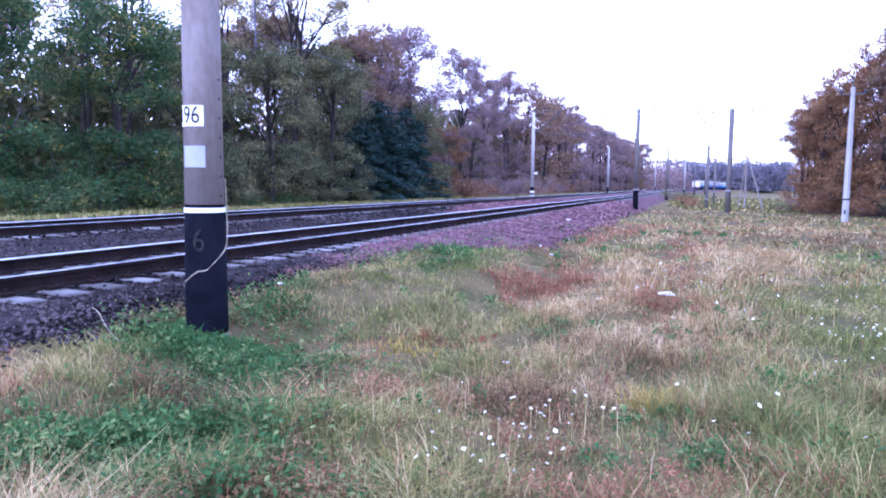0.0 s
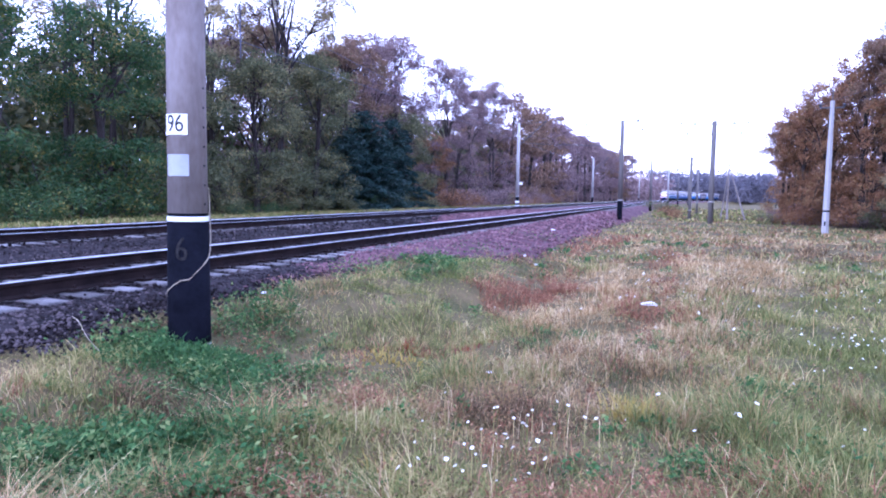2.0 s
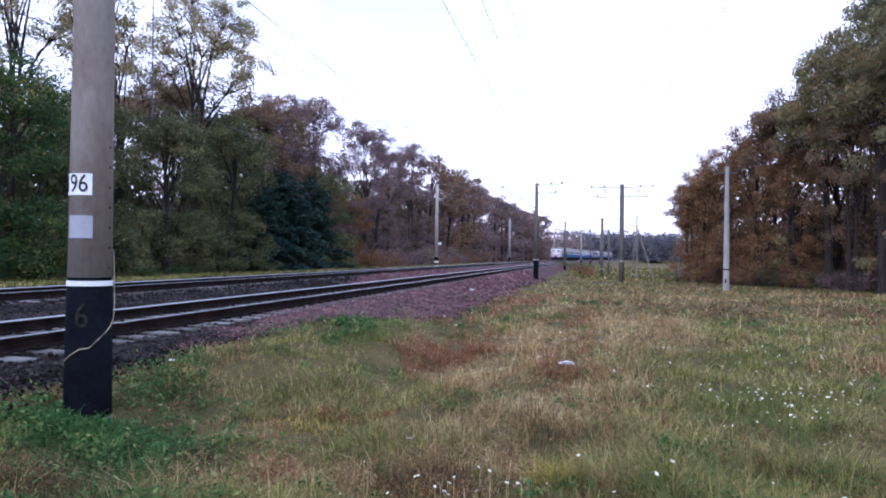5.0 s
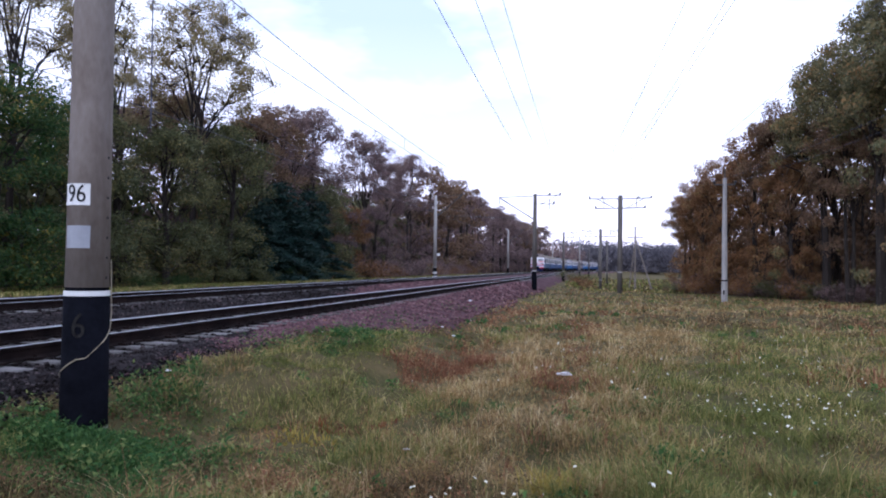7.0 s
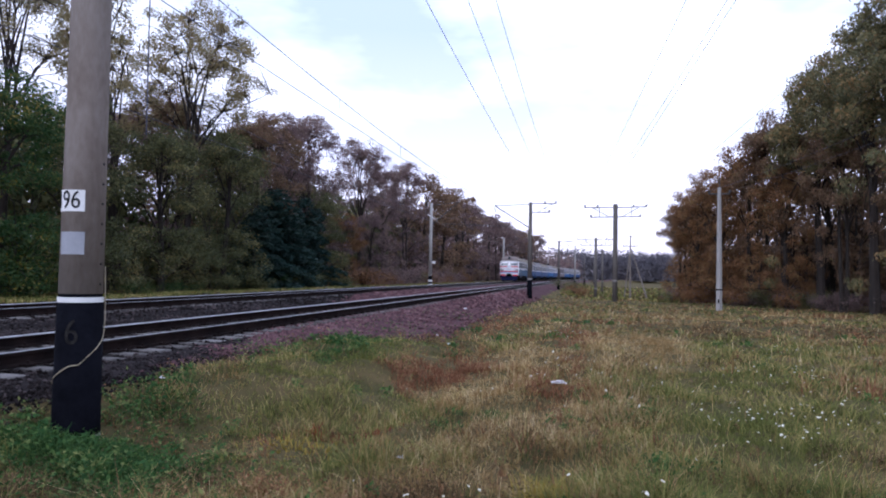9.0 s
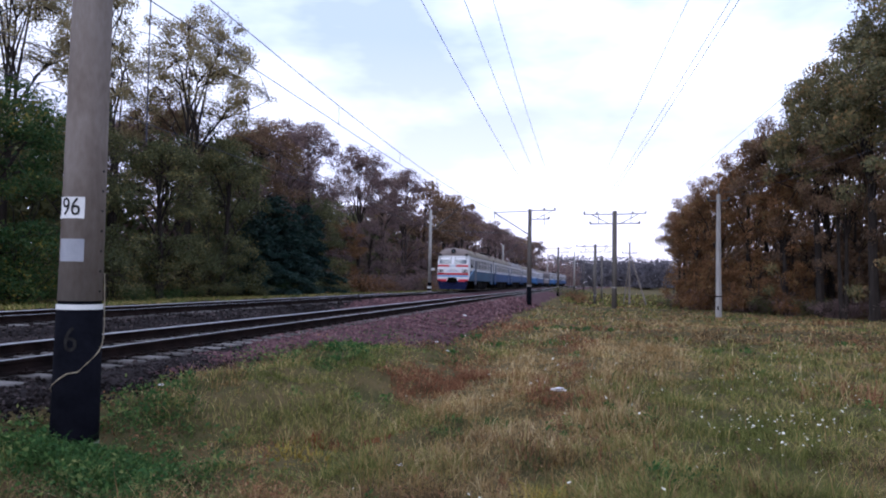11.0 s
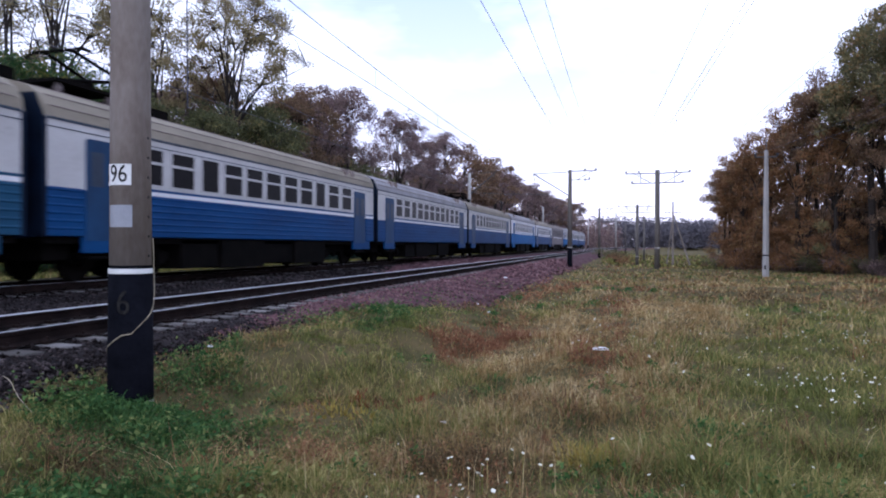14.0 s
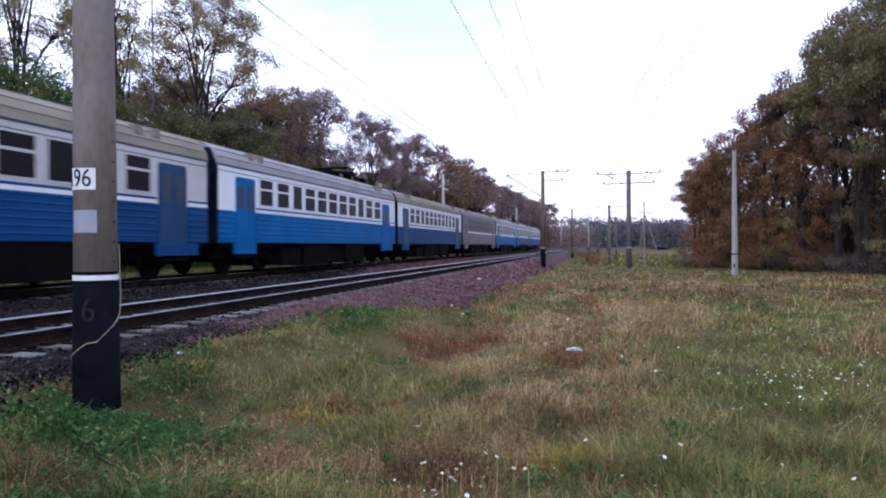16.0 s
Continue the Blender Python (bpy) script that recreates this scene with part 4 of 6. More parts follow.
def build_cab(car, y0, blue):
    hw = HALF_W
    yb = y0 + 1.1

    def shell(rows):
        """A nose skin: rows of (z, half width, y)."""
        bm = bmesh.new()
        grid = []
        for z, w, y in rows:
            grid.append([bm.verts.new((u * w, y + (0.16 * abs(u) ** 3 if y < yb - 0.01 else 0), z)) for u in (-1, -0.75, -0.4, 0, 0.4, 0.75, 1)] )
        for a, b in zip(grid, grid[1:]):
            for i in range(6):
                bm.faces.new((a[i], a[i + 1], b[i + 1], b[i]))
        back = [[bm.verts.new((s * w, yb, z)) for z, w, y in rows] for s in (-1, 1)]
        for k, col in ((0, 0), (1, 6)):
            for i in range(len(rows) - 1):
                bm.faces.new((grid[i][col], grid[i + 1][col], back[k][i + 1], back[k][i]))
        return bm

    rows = [(1.02, hw, y0), (1.5, hw, y0), (2.15, hw, y0), (2.62, hw, y0 + 0.06), (3.46, hw - 0.06, y0 + 0.34)]
    part("cab_front", shell(rows), P_FACE, car, "flat white painted cab front")
    rr = [(3.46, hw - 0.06, y0 + 0.30), (3.72, 1.53, y0 + 0.40), (3.95, 1.36, y0 + 0.56), (4.12, 1.02, y0 + 0.80), (4.23, 0.5, y0 + 1.1)]
    part("roof_front", shell(rr), P_ROOF_DARK, car, "dirty brown front of the roof")
    fy = lambda z: y0 + (0.0 if z < 2.15 else 0.06 * (z - 2.15) / 0.47 if z < 2.62 else 0.06 + 0.28 * (z - 2.62) / 0.84)

    def on_front(name, x0, x1, z0, z1, out, material, label="", parent=None, n=4):
        bm = bmesh.new()
        ring = []
        for i in range(n + 1):
            x = x0 + (x1 - x0) * i / n
            b = 0.16 * abs(x / hw) ** 3
            ring.append([bm.verts.new((x, fy(z) + b + o, z)) for z, o in ((z0, 0.03), (z1, 0.03), (z1, -out), (z0, -out))])
        for a, b in zip(ring, ring[1:]):
            for k in range(4):
                bm.faces.new((a[k], a[(k + 1) % 4], b[(k + 1) % 4], b[k]))
        bm.faces.new(ring[0])
        bm.faces.new(ring[-1][::-1])
        return part(name, bm, material, parent or car, label)

    for s in (-1, 1):
        ws = on_front("windscreen", *sorted((s * 0.2, s * 1.42)), 2.68, 3.3, 0.02, GLASS_CAB, "dusty windscreen pane")
        on_front("windscreen_frame", *sorted((s * 0.16, s * 1.46)), 2.63, 3.36, 0.008, P_CREAM, "", ws)
        on_front("sun_blind", *sorted((s * 0.24, s * 1.38)), 3.06, 3.28, 0.024, P_FACE, "", ws)
        on_front("red_stripe", *sorted((s * 0.35, s * 1.59)), 2.36, 2.54, 0.012, P_RED, "red stripe")
        hl = on_front("headlight", *sorted((s * 1.0, s * 1.54)), 1.80, 2.08, 0.03, P_BLACK, "dark headlight recess")
        for lx in (1.14, 1.4):
            part("lens", T([(s * lx, fy(1.94) + 0.05, 1.94), (s * lx, fy(1.94) - 0.03, 1.94)], [0.085, 0.075], 12), GLASS_LAMP, hl)
        on_front("bumper_panel", *sorted((s * 0.62, s * 1.61)), 0.92, 1.16, 0.03, P_CORAL, "faded red lower panel")
        part("marker_light", B(*sorted((s * 1.28, s * 1.5)), y0 + 0.2, y0 + 0.5, 3.44, 3.62, bevel=0.03), P_BLACK, car)
        # side of the cab: window, slanting stripes and blue flank
        x0, x1 = sorted((s * (hw - 0.05), s * (hw + 0.012)))
        q0, q1 = sorted((s * (hw - 0.05), s * (hw + 0.016)))
        part("cab_flank", slab_x([(y0 + 1.15, 1.02), (y0 + 4.15, 1.02), (y0 + 4.15, 2.05), (y0 + 3.6, 2.05), (y0 + 0.6, 1.28), (y0 + 0.25, 1.02)], x0, x1), blue, car, "blue flank with slanting edge")
        part("slanting_stripe", slab_x([(y0 + 0.5, 1.30), (y0 + 3.55, 2.12), (y0 + 4.15, 2.12), (y0 + 4.15, 2.2), (y0 + 3.5, 2.2), (y0 + 0.5, 1.40)], q0, q1), P_SKY, car, "slanting light blue stripe")
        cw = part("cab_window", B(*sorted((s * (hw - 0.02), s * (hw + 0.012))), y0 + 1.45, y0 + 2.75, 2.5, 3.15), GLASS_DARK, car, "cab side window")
        part("window_bar", B(*sorted((s * (hw - 0.02), s * (hw + 0.02))), y0 + 2.05, y0 + 2.14, 2.5, 3.15), P_FACE, cw)
        part("mirror", B(*sorted((s * (hw + 0.02), s * (hw + 0.2))), y0 + 1.55, y0 + 1.62, 2.3, 2.62), P_BLACK, cw)
        part("cab_door", B(*sorted((s * (hw - 0.02), s * (hw + 0.010))), y0 + 3.25, y0 + 3.75, 2.25, 3.15), P_DOOR, car, "narrow dark side light")
    on_front("red_stripe", -1.61, 1.61, 1.56, 1.75, 0.014, P_RED, "red stripe across the front", n=10)
    on_front("blue_band", -1.61, 1.61, 1.38, 1.54, 0.012, P_SKY, "light blue band across the front", n=10)
    on_front("emblem", -0.62, 0.55, 1.86, 2.5, 0.006, P_PATCH, "worn pale blue patch")
    on_front("writing", -0.3, 0.35, 2.02, 2.07, 0.010, P_BROWN, "unreadable line of writing")
    lamp = part("searchlight", T([(0, y0 + 0.62, 3.9), (0, y0 + 0.36, 3.9), (0, y0 + 0.30, 3.9)], [0.19, 0.22, 0.23], 18), P_BLACK, car, "round roof searchlight")
    part("lens", T([(0, y0 + 0.31, 3.9), (0, y0 + 0.288, 3.9)], [0.12, 0.1], 16), GLASS_CAB, lamp)
    part("horn", T([(0.45, y0 + 0.9, 4.18), (0.45, y0 + 0.55, 4.3)], [0.04, 0.1], 8), P_BLACK, car)
    part("coupler", B(-0.45, 0.45, y0 - 0.35, y0 + 0.3, 0.82, 1.32, bevel=0.06), P_BLACK, car, "black automatic coupler")
    pilot = prism([(-1.56, 0.9), (1.56, 0.9), (1.32, 0.16), (-1.32, 0.16)], y0 - 0.01, y0 + 0.5)
    pl = part("pilot", pilot, P_NAVY, car, "navy blue pilot plough")
    for k in range(5):
        part("slat", B(-1.32 - 0.042 * k, 1.32 + 0.042 * k, y0 - 0.05, y0 + 0.02, 0.22 + k * 0.14, 0.29 + k * 0.14, bevel=0.01), P_SLAT, pl)
    part("front_beam", B(-1.6, 1.6, y0 + 0.05, y0 + 1.1, 0.86, 1.02), P_BLACK, car)


TRAIN = []


def build_train():
    plan = (("cab", P_BLUE, P_CREAM, P_ROOF, False, "leading cab carriage of a commuter train, white front with red stripes"),
            ("mid", P_BLUE_DEEP, P_CREAM, P_ROOF, True, "white and deep blue carriage with a raised pantograph"),
            ("mid", P_BLUE_DEEP, P_CREAM, P_ROOF_PALE, False, "white and deep blue carriage with a pale roof"),
            ("mid", P_BLUE_DEEP, P_CREAM, P_ROOF, True, "white and deep blue carriage with a beige roof and folded pantograph"),
            ("mid", P_BLUE_BRIGHT, P_FACE, P_ROOF_PALE, True, "freshly painted white and bright blue carriage"),
            ("mid", P_BLUE_DEEP, P_FACE, P_ROOF, False, "white and deep blue carriage with a beige roof"),
            ("mid", P_BROWN, P_BROWN, P_ROOF_DARK, True, "drab brown-grey carriage in the middle of the train"),
            ("mid", P_BLUE_BRIGHT, P_CREAM, P_ROOF_PALE, False, "white and light blue carriage with a pale roof"),
            ("mid", P_BLUE_DEEP, P_CREAM, P_ROOF_PALE, True, "white and blue carriage with folded pantograph"),
            ("mid", P_BLUE_DEEP, P_CREAM, P_ROOF_PALE, False, "last white and blue carriage of the train"))
    for i, (kind, blue, cream, roof, motor, label) in enumerate(plan):
        TRAIN.append(build_car(kind, blue, cream, roof, motor, label, raised=(i == 1), front_gear=(i in (1, 3))))
        TRAIN[-1].scale = (1, 1, 1.06)


build_train()
SPEED, FRONT = 25.75, 352.4


def car_pose(i, t):
    """Pose of carriage i on the far track at t seconds, carried by its two bogies."""
    mid = FRONT - SPEED * t + PITCH * i + CAR_L / 2
    xa, ya, _ = line_at(mid - 6.65, F_AXIS)
    xb, yb, _ = line_at(mid + 6.65, F_AXIS)
    return pose((xa + xb) / 2 + 0.06, (ya + yb) / 2, RAIL_Z + FAR_RAISE + 0.002, 0, 0, -math.degrees(math.atan2(xb - xa, yb - ya)))


def motions():
    for i, car in enumerate(TRAIN):
        walk(car, [(k * 0.5, car_pose(i, k * 0.5)) for k in range(33)])


# ---------------------------------------------------------------- trees
def leaf_mesh(name, pts, size, material, rng, flat=0.5, tri=False):
    """Small folded diamond leaves, or plain three-cornered ones, at points."""
    n = len(pts)
    pts = np.asarray(pts, dtype=float)
    nor = rng.normal(size=(n, 3))
    nor[:, 2] += flat
    nor /= np.linalg.norm(nor, axis=1)[:, None]
    u = np.cross(nor, rng.normal(size=(n, 3)))
    u /= np.linalg.norm(u, axis=1)[:, None] + 1e-9
    v = np.cross(nor, u)
    s = (size * rng.uniform(0.6, 1.35, n))[:, None]
    if tri:
        verts = np.stack([pts - u * s, pts + v * s * 0.7 + u * s * 0.2, pts + u * s * 0.9 - v * s * 0.45], axis=1).reshape(-1, 3)
        return np_mesh(name, verts, np.arange(n * 3).reshape(n, 3), material)
    verts = np.stack([pts - u * s, pts + v * s * 0.55 + nor * s * 0.15, pts + u * s, pts - v * s * 0.55 + nor * s * 0.15], axis=1).reshape(-1, 3)
    faces = np.arange(n * 4).reshape(n, 4)
    return np_mesh(name, verts, faces, material)


def limb(bm, rng, p, q, r0, r1, sides=4, bow=0.35):
    """A bent tapering limb from p to q that first rises and then leans out."""
    p, q = Vector(p), Vector(q)
    m = p.lerp(q, 0.45) + Vector((0, 0, (q - p).length * bow * 0.4)) + Vector(rng.normal(0, 0.12, 3)) * (q - p).length * 0.3
    pts = [p, p.lerp(m, 0.5) + Vector(rng.normal(0, 0.05, 3)), m, m.lerp(q, 0.5) + Vector(rng.normal(0, 0.08, 3)), q]
    tube(bm, pts, [r0, r0 * 0.8, r0 * 0.55, r0 * 0.3 + r1 * 0.5, r1], sides, cap=False)
    return pts


def tree_kind(seed, height, leaves, size, material, label, rx=3.6, deep=0.55, clumps=46, puff=0.55, low=0.0, trunk=0.28, stems=1, twigs=2):
    """A tree: trunk, limbs that reach clumps of leaves in a domed crown of radius rx and the given share of the height, and low boughs."""
    rng = np.random.default_rng(seed)
    t = new("tree")
    tagged(t, label, "tree", group="trees of the wood")
    bm = bmesh.new()
    rz = height * deep / 2
    cz = height - rz
    n = clumps
    d = rng.normal(size=(n, 3))
    d /= np.linalg.norm(d, axis=1)[:, None]
    d[:, 2] = np.where(d[:, 2] < -0.55, -d[:, 2], d[:, 2])
    k = rng.uniform(0.35, 1.0, n) ** 0.55
    c = d * k[:, None] * np.array([rx, rx, rz]) * rng.uniform(0.8, 1.12, n)[:, None] + np.array([0, 0, cz])
    if low:
        m = int(n * low)
        ang = rng.uniform(0, math.tau, m)
        rr = rx * rng.uniform(0.35, 1.05, m)
        c = np.concatenate([c, np.stack([np.cos(ang) * rr, np.sin(ang) * rr, rng.uniform(0.6, max(1.2, cz - rz * 0.7), m)], axis=1)])
    tops = []
    for st in range(stems):
        bx, by = (0, 0) if stems == 1 else rng.normal(0, 0.25, 2)
        lx, ly = rng.normal(0, 0.35 if stems == 1 else 1.0, 2)
        zs = [(-0.3, 1.25), (height * 0.15, 1.0), (height * 0.4, 0.8), (height * 0.6, 0.55), (height * 0.82, 0.18)]
        pts = [Vector((bx + lx * (z / height) ** 1.3 if z > 0 else bx, by + ly * (z / height) ** 1.3 if z > 0 else by, z)) + Vector((rng.normal(0, 0.1), rng.normal(0, 0.1), 0)) for z, _ in zs]
        tube(bm, pts, [trunk * f / (1 if stems == 1 else 1.4) for _, f in zs], 7, cap=False)
        tops.append(pts)
    # main boughs first, then lighter limbs that leave the nearest bough
    mains = rng.choice(len(c), max(7, len(c) // 8), replace=False)
    knots = []
    for i in mains:
        q, pts = c[i], tops[rng.integers(0, stems)]
        f = min(max((q[2] / height) * rng.uniform(0.55, 0.8), 0.1), 0.78) / 0.82 * 4
        s = min(int(f), 3)
        knots += limb(bm, rng, pts[s].lerp(pts[s + 1], f - s), q, trunk * 0.36, 0.014)[2:]
    kn = np.array([tuple(k) for k in knots])
    for i, q in enumerate(c):
        if i in mains:
            continue
        d2 = ((kn - q) ** 2).sum(axis=1) + np.where(kn[:, 2] > q[2], 6.0, 0.0)
        way = limb(bm, rng, kn[int(d2.argmin())], q, 0.045, 0.01, 3)
        for _ in range(twigs):
            limb(bm, rng, way[3], Vector(q) + Vector(rng.normal(0, puff, 3)), 0.018, 0.006, 3, 0.1)
    part("trunk", bm, M_BARK, t, "dark forked trunk with bare limbs")
    wgt = rng.uniform(0.4, 1.6, len(c))
    pick = rng.choice(len(c), leaves, p=wgt / wgt.sum())
    wide = rng.uniform(0.7, 1.35, len(c))[pick][:, None]
    way = rng.normal(size=(leaves, 3))
    way /= np.linalg.norm(way, axis=1)[:, None]
    way[:, 2] = np.abs(way[:, 2]) * np.where(rng.uniform(0, 1, leaves) < 0.72, 1, -1)
    pts = c[pick] + way * np.array([1, 1, 0.68]) * (puff * 1.75 * rng.uniform(0.06, 1, leaves) ** 0.5)[:, None] * wide
    pts += rng.normal(0, 0.12, (leaves, 3))
    pts[:, 2] = np.maximum(pts[:, 2], 0.2 + rng.uniform(0, 0.4, leaves))
    part("crown", leaf_mesh("crown", pts, size, material, rng, 0.5, True), material, t)
    return t


def spruce_kind(seed, height, n, material):
    rng = np.random.default_rng(seed)
    t = new("conifer")
    tagged(t, "dark bluish green conifer with drooping boughs", "tree", group="trees of the wood")
    bm = T([(0, 0, -0.3), (0, 0, height)], [0.16, 0.02], 7)
    boughs = []
    for k in range(74):
        f = (k + rng.uniform(-0.4, 0.4)) / 74
        a, z = k * 2.4 + rng.normal(0, 0.25), height * (0.05 + 0.93 * f)
        reach = height * 0.29 * (1 - f) ** 0.5 * rng.uniform(0.65, 1.15) + 0.15
        end = Vector((math.cos(a) * reach, math.sin(a) * reach, max(0.25, z - 0.22 * reach + rng.normal(0, 0.12))))
        boughs.append((Vector((0, 0, z)), Vector((0, 0, z + 0.1 * reach)).lerp(end, 0.55) + Vector((0, 0, 0.12 * reach)), end, reach))
        tube(bm, boughs[-1][:3], [0.04, 0.025, 0.008], 4, cap=False)
    part("trunk", bm, M_BARK, t)
    wgt = np.array([b[3] for b in boughs]) ** 1.5
    pick = rng.choice(len(boughs), n, p=wgt / wgt.sum())
    u = rng.uniform(0.12, 1.04, n)
    p0, p1, p2 = (np.array([tuple(b[i]) for b in boughs])[pick] for i in range(3))
    q = (1 - u)[:, None] ** 2 * p0 + (2 * u * (1 - u))[:, None] * p1 + u[:, None] ** 2 * p2
    spread = (0.34 * (1.15 - u) * np.sqrt(wgt[pick] / wgt.max()) + 0.07)[:, None]
    pts = q + rng.normal(0, 1, (n, 3)) * spread * np.array([1, 1, 0.3]) - np.array([0, 0, 1]) * np.abs(rng.normal(0, 0.16, n))[:, None]
    pts[:, 2] = np.maximum(pts[:, 2], 0.15)
    part("crown", leaf_mesh("crown", pts, 0.125, material, rng, 1.0, True), material, t)
    return t


def bush_kind(seed, n, size, material, label, h=1.6, w=1.5):
    rng = np.random.default_rng(seed)
    t = new("bush")
    tagged(t, label, "bush", group="bushes at the wood's edge")
    bm = bmesh.new()
    for k in range(9):
        a = rng.uniform(0, math.tau)
        r = rng.uniform(0.2, 0.8) * w
        tube(bm, [(0, 0, -0.2), (math.cos(a) * r * 0.5, math.sin(a) * r * 0.5, h * 0.5), (math.cos(a) * r, math.sin(a) * r, h * rng.uniform(0.7, 1))], [0.03, 0.02, 0.008], 4, cap=False)
    part("trunk", bm, M_BARK, t)
    c = rng.normal(0, 1, (26, 3)) * np.array([w * 0.45, w * 0.45, h * 0.26]) + np.array([0, 0, h * 0.5])
    pts = c[rng.integers(0, 26, n)] + rng.normal(0, 0.26, (n, 3))
    pts[:, 2] = np.maximum(np.abs(pts[:, 2]), 0.05)
    part("crown", leaf_mesh("crown", pts, size, material, rng, 0.5, True), material, t)
    return t


KIND = {
    "airy": tree_kind(31, 18.5, 30000, 0.072, L_PALE, "tall airy acacia with sparse pale yellow-green leaves", 4.7, 0.56, 120, 0.4, 0.05, 0.23, 2, 2),
    "thin": tree_kind(12, 15, 5600, 0.075, L_PALE, "half bare young tree with dark twigs", 2.2, 0.6, 40, 0.32, 0.0, 0.17, 2, 4),
    "green": tree_kind(13, 12, 30000, 0.085, L_GREEN, "dense green tree with yellowing leaves down to the ground", 3.3, 0.75, 84, 0.46, 0.7, 0.22, 1, 1),
    "olive": tree_kind(14, 13, 26000, 0.09, L_OLIVE, "dense olive green broadleaf tree at the wood's edge", 3.5, 0.75, 84, 0.48, 0.7, 0.24, 1, 1),
    "oak": tree_kind(15, 16, 28000, 0.098, L_BROWN, "brown-leaved autumn oak with gaps in its crown", 4.3, 0.64, 110, 0.46, 0.06, 0.3, 2, 1),
    "rust": tree_kind(16, 16, 29000, 0.107, L_RUST, "rust-orange autumn tree of the wood", 4.4, 0.74, 100, 0.5, 0.5, 0.3, 1, 1),
    "mauve": tree_kind(17, 16, 24000, 0.094, L_PURPLE, "mauve-brown autumn tree with thin crown", 4.2, 0.66, 110, 0.46, 0.35, 0.26, 2, 2),
    "tallgreen": tree_kind(18, 18, 30000, 0.108, L_MOSS, "tall green oak with dark open limbs", 4.6, 0.62, 110, 0.52, 0.06, 0.34, 1, 1),
    "far_oak": tree_kind(24, 16, 7000, 0.2, L_BROWN, "brown autumn oak deep in the wood", 4.4, 0.7, 40, 0.7, 0.5, 0.3, 1, 0),
    "far_mauve": tree_kind(25, 16, 6600, 0.2, L_PURPLE, "mauve-brown autumn tree deep in the wood", 4.3, 0.7, 40, 0.7, 0.5, 0.3, 1, 0),
    "far_rust": tree_kind(26, 16, 7000, 0.2, L_RUST, "rust-coloured autumn tree deep in the wood", 4.4, 0.7, 40, 0.7, 0.5, 0.3, 1, 0),
    "far_olive": tree_kind(27, 13, 7000, 0.2, L_OLIVE, "olive green broadleaf tree deep in the wood", 3.9, 0.7, 40, 0.7, 0.5, 0.3, 1, 0),
    "spruce": spruce_kind(19, 9.5, 18000, L_SPRUCE),
    "bush_green": bush_kind(20, 3000, 0.055, L_GREEN, "low green bush with yellowing leaves"),
    "bush_rust": bush_kind(21, 2800, 0.06, L_RUST, "low rust-brown bush at the wood's edge"),
    "bush_olive": bush_kind(22, 3000, 0.06, L_OLIVE, "low olive green bush at the wood's edge"),
    "bush_mauve": bush_kind(23, 2800, 0.06, L_PURPLE, "low mauve-brown bush at the wood's edge"),
}
NOMINAL = {"airy": 18.5, "thin": 15, "green": 12, "olive": 13, "oak": 16, "rust": 16, "mauve": 16, "tallgreen": 18, "spruce": 9.5, "far_oak": 16, "far_mauve": 16, "far_rust": 16, "far_olive": 13,
           "bush_green": 1.6, "bush_rust": 1.6, "bush_olive": 1.6, "bush_mauve": 1.6}
USED = set()
TURN = random.Random(5)


def plant(kind, x, y, top, wide=1.0):
    """Sets a tree of a kind so that its top is at height top."""
    z = land(x, y) if abs(x) < 60 else 0.4
    s = (top - z) * (1.05 if kind not in ("spruce",) and "bush" not in kind else 1.0) / NOMINAL[kind]
    k = KIND[kind]
    m = pose(x, y, z, 0, 0, TURN.uniform(0, 360))
    if kind in USED:
        ob = copy_thing(k, m)
    else:
        ob, _ = k, USED.add(kind)
        ob.matrix_basis = m
    ob.scale = (s * wide, s * wide, s)
    return ob


# west wood, edge row by row: kind, x, y, top, width
for row in (("green", -24.0, 16.5, 9.8, 1.15), ("thin", -27.0, 24.5, 15.0, 1.0), ("green", -23.5, 23.0, 9.5, 1.1), ("olive", -24.0, 28.5, 9.5, 1.0), ("thin", -25.5, 31.8, 17.5, 0.9),
            ("airy", -24.8, 39.0, 17.6, 1.0), ("olive", -23.6, 34.5, 9.5, 1.05), ("olive", -23.4, 41.0, 10.2, 1.0), ("airy", -27.4, 27.6, 17.6, 0.8), ("olive", -27.0, 45.0, 12.2, 1.0)):
    plant(*row)
for row in (("spruce", -22.9, 44.5, 6.2, 1.6), ("spruce", -23.2, 48.0, 8.2, 1.55), ("spruce", -24.0, 51.5, 7.6, 1.6), ("spruce", -24.2, 55.5, 8.4, 1.5), ("oak", -26.0, 50.0, 13.8, 0.95), ("mauve", -27.5, 57.0, 15.0, 0.95), ("mauve", -27.5, 64.0, 16.6, 0.95), ("mauve", -27.0, 78.0, 16.8, 0.85),
            ("mauve", -27.0, 87.5, 15.5, 0.8), ("mauve", -26.5, 98.0, 17.4, 0.85), ("olive", -24.0, 58.5, 8.5, 1.1), ("rust", -25.0, 68.0, 7.5, 1.1), ("mauve", -24.3, 75.0, 8.0, 1.2)):
    plant(*row)
for row in (("oak", -29.5, 43.0, 14.0, 0.8), ("thin", -28.5, 36.5, 15.5, 1.0)):
    plant(*row)
FILL = random.Random(8)
for i in range(16):
    y = 106 + i * 11
    plant(FILL.choice(("far_mauve", "far_oak", "far_rust", "far_mauve", "far_olive")), -25.5 + bend(y) + FILL.uniform(-1.5, 1.5), y, FILL.uniform(15.5, 18.5), 1.0)
